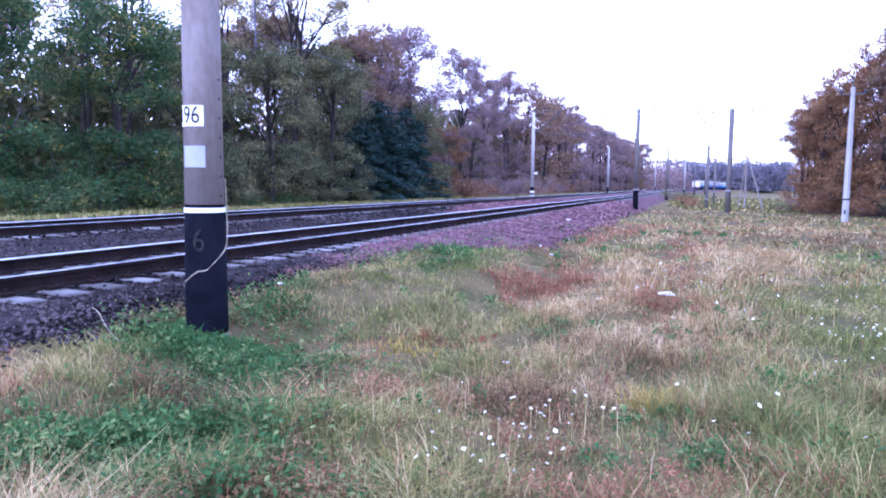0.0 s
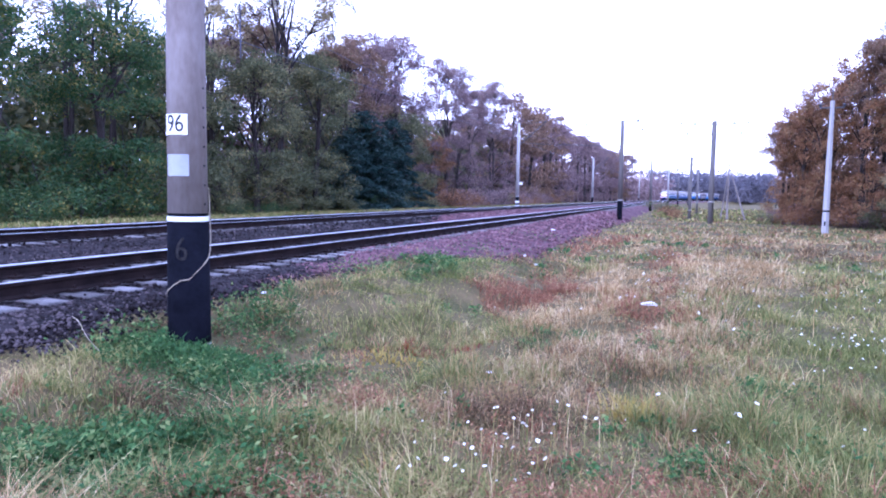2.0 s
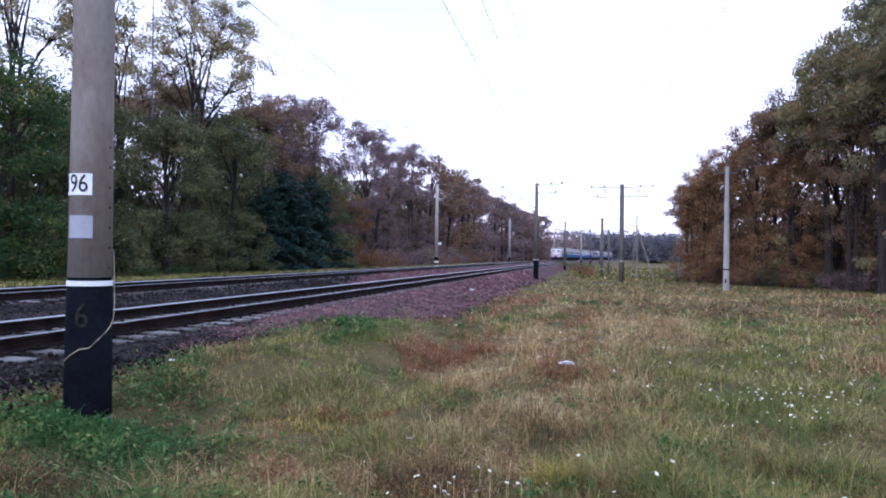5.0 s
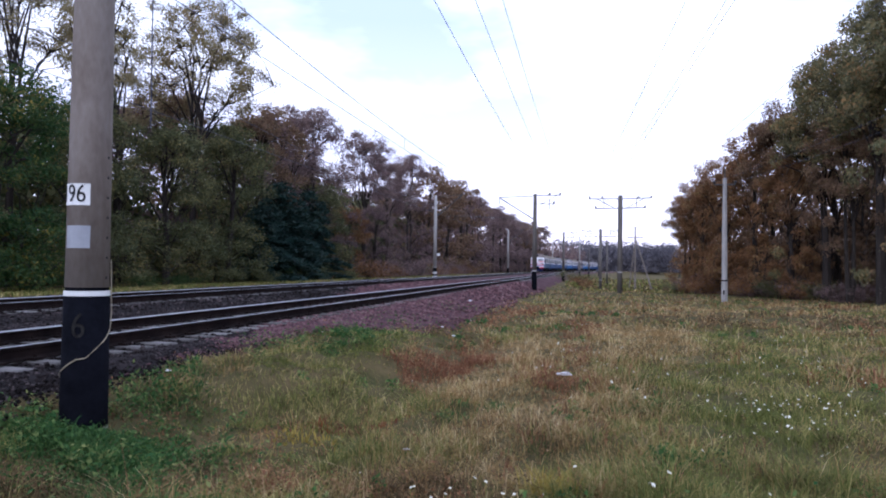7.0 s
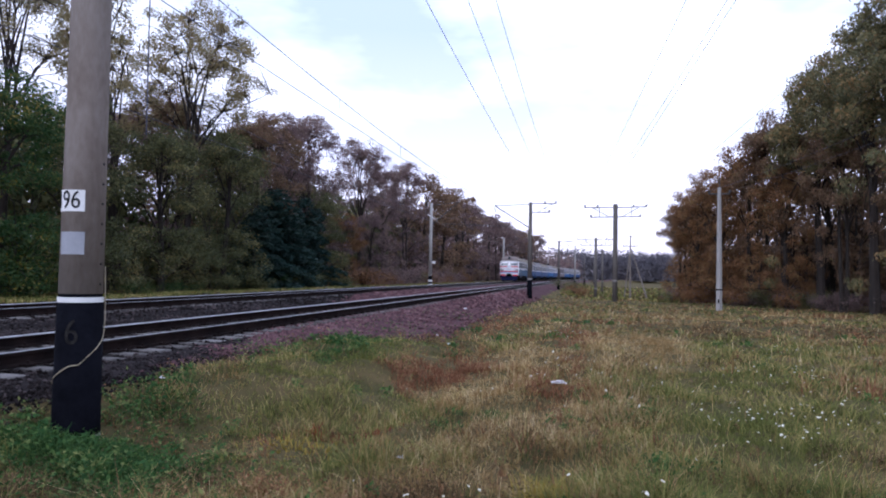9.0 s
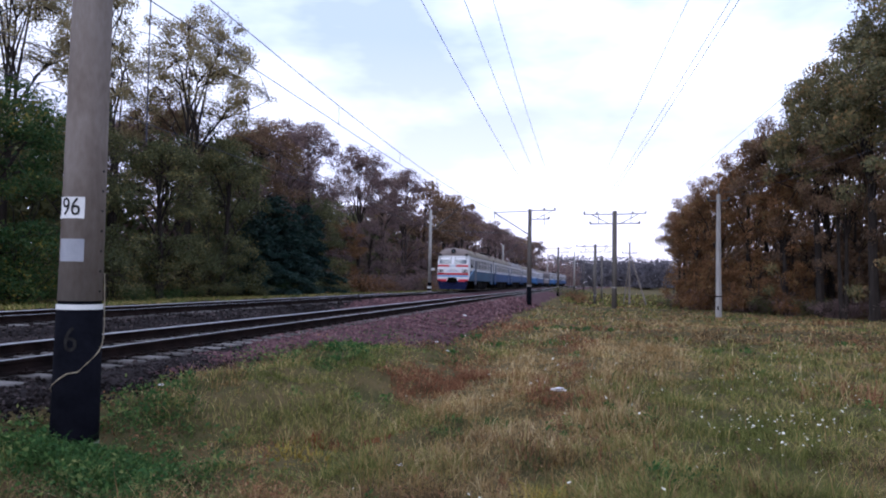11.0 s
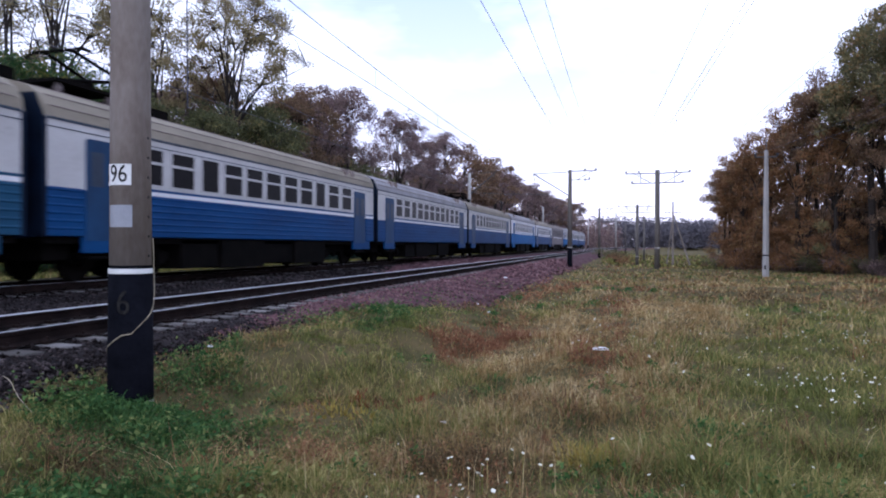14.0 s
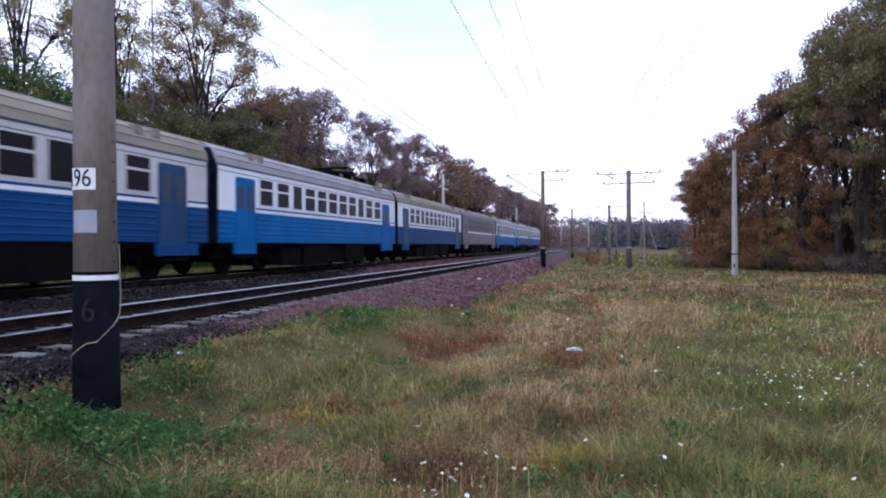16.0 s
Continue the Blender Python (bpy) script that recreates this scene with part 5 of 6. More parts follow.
for i in range(14):
    y = 15 + i * 8.5
    plant(FILL.choice(("far_olive", "far_mauve", "far_oak")), -33 + FILL.uniform(-2, 2), y, FILL.uniform(10.8, 12.6) if y < 50 else FILL.uniform(11, 14.0), 1.1)
for i in range(34):
    y = 14 + i * 3.1
    plant(FILL.choice(("bush_olive", "bush_green", "bush_green") if y < 48 else ("bush_mauve", "bush_olive", "bush_mauve", "bush_rust")), -21.6 + FILL.uniform(-0.9, 0.8), y, FILL.uniform(1.3, 2.4) if y < 26 or y > 62 else FILL.uniform(0.8, 1.4), 1.4)
# east wood
for row in (("tallgreen", 18.0, 41.5, 18.8, 0.8), ("tallgreen", 17.2, 46.5, 17.2, 0.8), ("tallgreen", 15.8, 52.0, 16.0, 0.8), ("oak", 14.4, 56.0, 14.0, 0.85), ("rust", 12.8, 59.0, 12.2, 0.85),
            ("rust", 11.0, 62.5, 10.8, 0.9), ("rust", 9.9, 66.0, 9.6, 0.95), ("oak", 9.4, 71.0, 8.6, 1.0), ("tallgreen", 21.5, 43.0, 18.5, 0.9), ("oak", 16.2, 49.0, 11.5, 0.8), ("rust", 9.4, 67.0, 6.2, 0.9)):
    plant(*row)
for row in (("oak", 18.9, 44.0, 11.0, 0.8), ("far_oak", 21.0, 50.0, 16.0, 0.9), ("far_oak", 18.5, 58.0, 14.5, 0.9), ("rust", 14.2, 54.0, 9.5, 0.85), ("oak", 21.6, 38.5, 11.0, 0.8), ("oak", 23.5, 35.0, 17.5, 0.9),
            ("far_oak", 16.0, 66.0, 12.0, 0.9), ("far_oak", 13.4, 72.0, 10.5, 0.9), ("far_rust", 13.0, 82.0, 10.0, 0.9), ("far_oak", 13.5, 92.0, 10.0, 0.9)):
    plant(*row)
for i in range(16):
    u = i / 15
    plant(FILL.choice(("bush_rust", "bush_mauve", "bush_mauve", "bush_olive")), 21.0 - 11.5 * u + FILL.uniform(-0.4, 0.9), 40.5 + 26 * u + FILL.uniform(-0.6, 0.6), FILL.uniform(0.2, 1.1), 1.4)


def young_stems():
    """Bare dark trunks that stand in the shade of the eastern wood."""
    rng = np.random.default_rng(14)
    for i in range(26):
        u = rng.uniform(0, 1)
        x, y = 21.5 - 10.5 * u + rng.uniform(0.0, 3.0), 41 + 24 * u + rng.uniform(0, 2.5)
        t = new("young_tree")
        t.location = (x, y, land(x, y))
        tagged(t, "slim dark tree trunk standing at the wood's edge", "tree", group="slim trunks of the wood")
        h, r = rng.uniform(6, 10) * (1.1 - 0.5 * u), rng.uniform(0.09, 0.2)
        lx, ly = rng.normal(0, 0.35, 2)
        part("trunk", T([(0, 0, -0.3), (lx * 0.3, ly * 0.3, h * 0.4), (lx, ly, h)], [r, r * 0.8, r * 0.35], 7), M_BARK, t)
        for _ in range(4):
            z = rng.uniform(0.45, 0.9) * h
            a = rng.uniform(0, math.tau)
            f = z / h
            part("limb", T([(lx * f, ly * f, z), (lx * f + math.cos(a) * 0.7, ly * f + math.sin(a) * 0.7, z + 0.6), (lx * f + math.cos(a) * 1.3, ly * f + math.sin(a) * 1.3, z + 1.5)], [r * 0.4, r * 0.25, 0.012], 4), M_BARK, t)


young_stems()
for row in (("bush_rust", -1.6, 96.0, 0.5, 1.6), ("bush_olive", -2.3, 104.0, 0.9, 1.6), ("bush_olive", 7.6, 66.0, 0.3, 1.5)):
    plant(*row)


# ---------------------------------------------------------------- depth of the woods and the far horizon
def leaf_mass(name, n, xr, yr, zr, size, material, label, seed):
    rng = np.random.default_rng(seed)
    y = rng.uniform(*yr, n)
    x = rng.uniform(*xr, n) + np.maximum(0, y - BEND_Y) ** 2 / (2 * BEND_R)
    z = zr[0] + (zr[1] - zr[0]) * rng.uniform(0, 1, n) ** 1.3 * (0.72 + 0.28 * np.sin(y * 0.31 + x * 0.2) * np.sin(y * 0.11))
    ob = part(name, leaf_mesh(name, np.stack([x, y, z], axis=1), size, material, rng, 0.5, True), material)
    tagged(ob, label, "undergrowth", kind="stuff")


leaf_mass("wood_undergrowth", 40000, (-44, -28), (8, 130), (0.2, 11.0), 0.34, L_OLIVE, "dim undergrowth deep in the western wood", 31)
leaf_mass("wood_undergrowth", 20000, (-35, -28.5), (10, 64), (0.2, 9.5), 0.3, L_OLIVE, "dark thicket behind the first trees of the western wood", 35)
leaf_mass("wood_undergrowth", 22000, (-42, -25), (100, 420), (0.2, 15.5), 0.7, L_PURPLE, "mauve-brown foliage of the far western wood", 32)
leaf_mass("wood_undergrowth", 30000, (20, 40), (34, 78), (0.0, 13), 0.32, L_BROWN, "brown undergrowth deep in the eastern wood", 33)
leaf_mass("wood_undergrowth", 14000, (15, 40), (64, 130), (-0.5, 10.5), 0.4, L_BROWN, "brown foliage deep in the eastern wood", 34)


def rough_growth():
    """Low tangled growth over the dip beyond the feeder poles."""
    rng = np.random.default_rng(36)
    n = 9000
    y = 78 + 150 * rng.uniform(0, 1, n) ** 1.3
    x = -3.0 + 40 * rng.uniform(0, 1, n) + np.maximum(0, y - BEND_Y) ** 2 / (2 * BEND_R)
    z = np.array([land(a, b) for a, b in zip(x, y)]) + 0.75 * rng.uniform(0, 1, n) ** 2 * (0.4 + 0.6 * np.abs(np.sin(x * 0.5) * np.sin(y * 0.13 + x * 0.1)))
    green = rng.uniform(0, 1, n) < 0.6
    for sel, m, label in ((green, G_GREEN, "rough green growth in the dip beyond the poles"), (~green, G_DULL, "withered brown growth in the dip beyond the poles")):
        ob = part("rough_growth", leaf_mesh("rough_growth", np.stack([x, y, z], axis=1)[sel], 0.3, m, rng, 0.8, True), m)
        tagged(ob, label, "undergrowth", kind="stuff")


rough_growth()


def far_wood(name, x0, x1, y0, y1, h, n, seed, label):
    rng = np.random.default_rng(seed)
    u = rng.uniform(0, 1, n)
    x, y = x0 + (x1 - x0) * u + rng.normal(0, 4, n), y0 + (y1 - y0) * u + rng.normal(0, 12, n)
    hh = h * (0.8 + 0.12 * np.sin(u * 37) + 0.08 * np.sin(u * 91))
    z = rng.uniform(0, 1, n) * hh
    ob = part(name, leaf_mesh(name, np.stack([x, y, z], axis=1), 0.95, M_FAR_HAZED, rng, 0.5, True), M_FAR_HAZED)
    tagged(ob, label, "woods", kind="stuff")


far_wood("far_woods", 10, 230, 520, 640, 21, 36000, 41, "hazy brown line of woods at the end of the railway")
far_wood("far_woods", -20, 60, 470, 520, 22, 16000, 42, "hazy woods where the railway bends away")
far_wood("far_woods", 60, 500, 640, 560, 20, 22000, 43, "distant woods beyond the fields")
far_wood("far_woods", 40, 420, 200, 90, 15, 9000, 44, "wood that closes the field to the east")


def far_house(x, y, w, d, h):
    ho = new("house")
    ho.location = (x, y, -0.6)
    tagged(ho, "small pale village house far across the fields", "house", group="village houses")
    part("wall", B(-w / 2, w / 2, -d / 2, d / 2, 0, h), M_HOUSE, ho)
    part("roof", prism([(-w / 2 - 0.4, h), (w / 2 + 0.4, h), (0, h + w * 0.35)], -d / 2 - 0.4, d / 2 + 0.4), M_ROOFGREY, ho)
    for q in (-0.22, 0.22):
        part("window", B(w * q - 0.6, w * q + 0.6, -d / 2 - 0.06, -d / 2, 1.0, 2.4), GLASS_DARK, ho)


for q in ((62, 432, 8, 7, 2.6), (80, 440, 9, 8, 2.8)):
    far_house(*q)


# ---------------------------------------------------------------- grass, weeds, stones
def blades(name, pos, height, width, lean, material, label, seed, category="grass", out=None):
    """Bent tapering blades at positions, each its own island."""
    rng = np.random.default_rng(seed)
    n = len(pos)
    a = rng.uniform(0, math.tau, n) if out is None else out + rng.normal(0, 0.5, n)
    d = np.stack([np.cos(a), np.sin(a), np.zeros(n)], axis=1)
    sd = np.stack([-np.sin(a), np.cos(a), np.zeros(n)], axis=1)
    h = (height * rng.uniform(0.45, 1.25, n))[:, None]
    w = (width * rng.uniform(0.7, 1.3, n))[:, None] / 2
    ln = (lean * rng.uniform(0.1, 1.2, n))[:, None] * h
    up = np.array([0, 0, 1.0])
    v = np.stack([pos - sd * w, pos + sd * w, pos + d * ln * 0.3 + up * h * 0.6 + sd * w * 0.8, pos + d * ln * 0.3 + up * h * 0.6 - sd * w * 0.8, pos + d * ln + up * h], axis=1).reshape(-1, 3)
    b = np.arange(n)[:, None] * 5
    f = np.concatenate([b + np.array([0, 1, 2]), b + np.array([0, 2, 3]), b + np.array([3, 2, 4])])
    ob = part(name, np_mesh(name, v, f, material), material)
    tagged(ob, label, category, kind="stuff")


def field_points(rng, n, r0, r1, a0=-26, a1=58):
    r = r0 * (r1 / r0) ** rng.uniform(0, 1, n)
    a = np.radians(rng.uniform(a0, a1, n))
    return -np.sin(a) * r, np.cos(a) * r, r


def near(x, y, px, py, r):
    return max(0.0, 1 - math.hypot(x - px, y - py) / r)


# patches of the field: kind, x, y, half widths, strength
PATCHES = (
    ("lush", -4.3, 5.0, 1.0, 0.7, 1.3), ("lush", -3.5, 5.0, 0.6, 0.6, 1.0), ("lush", -3.2, 2.9, 0.8, 0.8, 1.5), ("lush", -4.85, 7.5, 0.4, 0.7, 1.0), ("lush", -4.6, 13.2, 0.6, 1.1, 1.2), ("lush", -3.9, 10.8, 0.6, 1.0, 1.3),
    ("lush", -3.5, 18.5, 0.8, 2.0, 1.1), ("lush", 0.5, 5.9, 0.5, 0.6, 0.8), ("lush", 0.2, 4.2, 0.4, 0.4, 0.8), ("lush", -2.9, 8.4, 0.5, 0.5, 0.7), ("lush", 2.3, 11.5, 0.7, 1.2, 0.35),
    ("red", -2.5, 10.3, 0.55, 1.2, 2.0), ("red", -2.2, 13.0, 0.5, 1.2, 1.0), ("red", -2.9, 21.5, 0.7, 3.0, 1.3), ("red", -2.6, 29.0, 1.4, 4.0, 1.0), ("red", -0.25, 17.5, 0.5, 4.5, 1.1), ("red", -0.3, 9.5, 0.4, 1.8, 0.7),
    ("red", -0.6, 6.6, 0.6, 0.9, 0.6), ("dull", -3.3, 3.9, 0.8, 0.45, 0.9), ("red", -2.9, 4.1, 0.35, 0.3, 0.8), ("red", -2.1, 4.5, 0.4, 0.5, 0.9), ("red", -3.0, 5.6, 0.5, 0.5, 0.5),
    ("dull", -0.6, 7.3, 0.6, 1.0, 0.55), ("dull", 2.6, 6.6, 0.9, 1.0, 0.7), ("dull", 1.7, 5.2, 0.6, 0.7, 0.5), ("dull", 6.5, 25.0, 3.0, 3.0, 0.7), ("dull", -1.6, 3.6, 0.6, 0.4, 0.5), ("dull", 3.2, 21.0, 1.5, 2.0, 0.45),
    ("straw", 1.1, 16.0, 1.3, 4.0, 1.5), ("straw", -1.4, 8.8, 0.6, 1.6, 0.8), ("straw", -1.2, 5.9, 0.7, 0.9, 0.4), ("straw", 0.5, 8.0, 0.8, 1.2, 0.6), ("straw", -4.2, 7.6, 0.45, 0.5, 0.5), ("green", -3.6, 8.6, 1.0, 1.8, 0.6), ("straw", -4.5, 10.0, 0.35, 0.9, 0.5),
    ("straw", -1.2, 14.0, 0.6, 3.0, 0.7), ("straw", 4.5, 30.0, 5.0, 6.0, 0.5), ("straw", -1.5, 24.0, 1.0, 5.0, 0.5), ("straw", 5.4, 14.0, 1.4, 2.0, 0.4),
    ("green", 2.2, 10.0, 1.1, 2.2, 1.2), ("green", 3.9, 16.0, 2.2, 4.0, 0.9), ("green", 3.2, 8.0, 1.0, 1.5, 0.7), ("green", -3.5, 9.2, 0.7, 1.4, 1.1), ("green", -3.3, 7.0, 0.8, 0.8, 1.0), ("green", -3.2, 12.2, 0.7, 1.2, 0.7),
    ("green", -2.0, 7.2, 0.7, 0.8, 0.6), ("green", -1.9, 17.0, 0.5, 3.0, 0.6), ("green", -4.2, 34.0, 1.5, 6.0, 0.9), ("green", 1.4, 7.0, 1.0, 1.1, 0.8), ("green", 2.3, 5.0, 1.1, 1.0, 0.8), ("green", 0.7, 4.9, 0.7, 0.8, 0.6), ("green", -2.5, 5.3, 0.9, 0.6, 0.9), ("green", -1.8, 5.7, 0.6, 0.6, 0.7), ("dull", -2.8, 7.8, 0.4, 0.5, 0.6), ("dull", -2.9, 5.0, 0.4, 0.3, 0.6), ("green", -1.9, 3.8, 0.8, 0.6, 0.6), ("dull", -1.0, 4.6, 0.6, 0.5, 0.6), ("green", -5.0, 4.5, 0.8, 0.6, 1.2), ("dull", -4.1, 4.2, 0.5, 0.35, 1.1), ("green", -4.6, 3.8, 0.9, 0.4, 0.9), ("dull", -2.6, 4.6, 0.5, 0.4, 0.9), ("lush", -3.6, 8.4, 0.5, 0.6, 1.2), ("lush", -3.0, 9.3, 0.35, 0.5, 0.9), ("dull", -3.2, 7.6, 0.35, 0.4, 0.8), ("lush", -4.4, 9.0, 0.3, 0.5, 0.8), ("green", -3.9, 12.4, 0.8, 1.0, 0.8),
    ("crimson", -2.6, 6.6, 0.4, 0.3, 1.75), ("crimson", -2.0, 6.8, 0.2, 0.25, 1.9), ("crimson", -2.2, 9.6, 0.25, 0.6, 1.5), ("yellow", -2.65, 6.05, 0.5, 0.28, 2.0), ("yellow", -0.25, 4.9, 0.25, 0.2, 1.6), ("yellow", 3.4, 11.7, 0.4, 0.4, 1.2), ("yellow", 2.6, 4.4, 0.2, 0.4, 1.0),
)
BASE = {"straw": (0.30, 0.6, 1), "green": (0.34, 0.6, 2), "lush": (0.0, 0.6, 3), "red": (0.08, 0.6, 4), "dull": (0.12, 0.6, 5), "crimson": (-0.6, 0.0, 6), "yellow": (-0.55, 0.0, 7)}


def species(x, y, rng, wild=0.26):
    """The plant that wins at a spot: patches, drifts at two scales and chance."""
    sx = x - bend(y)
    score = {k: b + a * (patch(sx, y, 0.42, 11 * sd) + 0.8 * patch(sx, y, 1.4, 7 * sd)) + rng.normal(0, wild) for k, (b, a, sd) in BASE.items()}
    for k, px, py, rx, ry, w in PATCHES:
        d = ((sx - px) / rx) ** 2 + ((y - py) / ry) ** 2
        if d < 4:
            score[k] += w * math.exp(-d)
    return max(score, key=score.get)


def leafy_weeds(weeds, rng):
    """Upright weeds: a stalk each, with small leaves all along it."""
    for k, (m, tall, size, per, label) in {"red": (G_RED, 0.22, 0.011, 20, "reddish brown leafy weeds gone to seed"), "dull": (G_DULL, 0.2, 0.0115, 20, "dull brown-green leafy weeds"),
                                            "lush": (G_LUSH, 0.12, 0.022, 20, "low green leafy weeds")}.items():
        p = np.array(weeds[k])
        n = len(p)
        z = np.array([land(a, b) for a, b in zip(p[:, 0], p[:, 1])])
        h = tall * rng.uniform(0.5, 1.35, n) * np.clip(0.3 + 0.7 * (np.hypot(p[:, 0] - POLE_X - 0.1, p[:, 1] - POLE_Y + 0.3) - 0.2), 0.3, 1)
        lean = rng.normal(0, 0.3, (n, 2))
        f = rng.uniform(0.05, 1, (n, per)) ** 0.8
        wide = np.maximum(1.0, p[:, 2] / 7)[:, None]
        q = np.stack([p[:, 0:1] + lean[:, 0:1] * h[:, None] * f + rng.normal(0, 0.035, (n, per)) * wide, p[:, 1:2] + lean[:, 1:2] * h[:, None] * f + rng.normal(0, 0.035, (n, per)) * wide, z[:, None] + h[:, None] * f], axis=2)
        big = np.repeat(np.maximum(1.0, p[:, 2] / 7), per)
        ob = part("leafy_weeds", leaf_mesh("leafy_weeds", q.reshape(-1, 3), size * big, m, rng, 0.8, True), m)
        tagged(ob, label, "weeds", kind="stuff")


def sow():
    rng = np.random.default_rng(77)
    looks = {"dull": (0.085, 0.005, 1.6, G_DULL, "dull dark withered weeds among the grass"), "straw": (0.10, 0.0038, 2.1, G_STRAW, "dry straw-coloured grass of the field"), "green": (0.085, 0.005, 2.0, G_GREEN, "short green grass of the field"),
             "lush": (0.07, 0.008, 1.3, G_LUSH, "lush green leafy weeds round the mast"), "red": (0.095, 0.006, 1.7, G_RED, "reddish brown withered weeds"),
             "yellow": (0.09, 0.013, 1.2, G_YELLOW, "yellow withered leaves of a weed"), "crimson": (0.075, 0.014, 1.3, G_CRIMSON, "crimson leaves of a weed")}
    beds = {k: [] for k in looks}
    weeds = {"red": [], "dull": [], "lush": []}
    xs, ys, rs = field_points(rng, 33000, 2.4, 90)
    for x, y, r in zip(xs, ys, rs):
        if x < field_edge(x, y):
            continue
        u = rng.uniform()
        k = species(x, y, rng)
        n = 13 if r < 22 else 8
        if r < 26 and (k in ("red", "dull", "lush") or u > 0.95) and rng.uniform() < (0.7 if x < -1.2 else 0.4):
            weeds[k if k in ("red", "lush") else "dull"].append((x, y, r))
        spread = (0.035 if k in ("straw", "red") else 0.065) * max(1.0, r / 5.0)
        off = rng.normal(0, spread, (n, 2))
        tall = rng.choice((0.5, 0.7, 0.9, 1.1, 1.5)) * rng.uniform(0.85, 1.15) * max(0.4, 1 + 1.6 * patch(x, y, 0.9, 12)) * (0.5 + 0.65 * ease(0.0, 0.8, x - field_edge(x, y))) * (1 - 0.4 * near(x, y, POLE_X + 0.1, POLE_Y - 0.2, 0.6))
        for ox, oy in off:
            px, py = x + ox, y + oy
            if math.hypot(px - POLE_X, py - POLE_Y) > 0.23:
                beds[k].append((px, py, land(px, py) - 0.01, r, math.atan2(oy, ox), tall))
    for i, (k, (h, w, ln, m, label)) in enumerate(looks.items()):
        p = np.array(beds[k])
        r = p[:, 3]
        blades(k + "_grass" if k in ("straw", "green") else k + "_weeds", p[:, :3], h * p[:, 5] * np.clip(1.1 - 0.006 * r, 0.75, 1.1), np.maximum(w, w * r / 5.5) * np.where(r < 22, 1.0, 1.35), ln, m, label, 100 + i,
               "grass" if k in ("straw", "green") else "weeds", p[:, 4])
    leafy_weeds(weeds, rng)
    # sparser grass round and behind the viewpoint
    back = {"straw": [], "green": []}
    for _ in range(8500):
        r, a = 0.5 + 11.5 * rng.uniform(0, 1) ** 0.7, rng.uniform(0, math.tau)
        x, y = r * math.cos(a), r * math.sin(a)
        deg = math.degrees(math.atan2(-x, y))
        if x < field_edge(x, y) or (r > 2.4 and -26 < deg < 58):
            continue
        k = species(x, y, rng)
        for ox, oy in rng.normal(0, 0.09, (8, 2)):
            back["green" if k in ("green", "lush") else "straw"].append((x + ox, y + oy, land(x + ox, y + oy) - 0.01))
    blades("straw_grass", np.array(back["straw"]), 0.12, 0.011, 1.4, G_STRAW, "dry straw-coloured grass of the field", 130)
    blades("green_grass", np.array(back["green"]), 0.10, 0.012, 1.4, G_GREEN, "short green grass of the field", 131)
    # tall dry stalks
    xs, ys, rs = field_points(rng, 2600, 2.8, 40)
    ok = [i for i in range(len(xs)) if xs[i] > field_edge(xs[i], ys[i]) + 2.2 and patch(xs[i], ys[i], 0.6, 21) > -0.05]
    pos = np.array([(xs[i], ys[i], land(xs[i], ys[i]) - 0.01) for i in ok])
    blades("dry_stalks", pos, 0.27, np.maximum(0.0025, 0.0008 * rs[ok]), 0.45, G_STRAW, "tall dry stalks above the grass", 119)
    # verge west of the tracks
    n = 22000
    x, y = rng.uniform(-22.5, -16.9, n), 10 + 100 * rng.uniform(0, 1, n) ** 1.6
    z = np.array([land(a, b) for a, b in zip(x, y)])
    kk = rng.uniform(0, 1, n) < 0.9
    pos = np.stack([x, y, z - 0.02], axis=1)
    blades("verge_grass", pos[kk], 0.2, 0.034, 1.3, G_GREEN, "green grass verge below the wood", 120)
    blades("verge_grass", pos[~kk], 0.2, 0.028, 1.2, G_STRAW, "dry grass verge below the wood", 121)


sow()


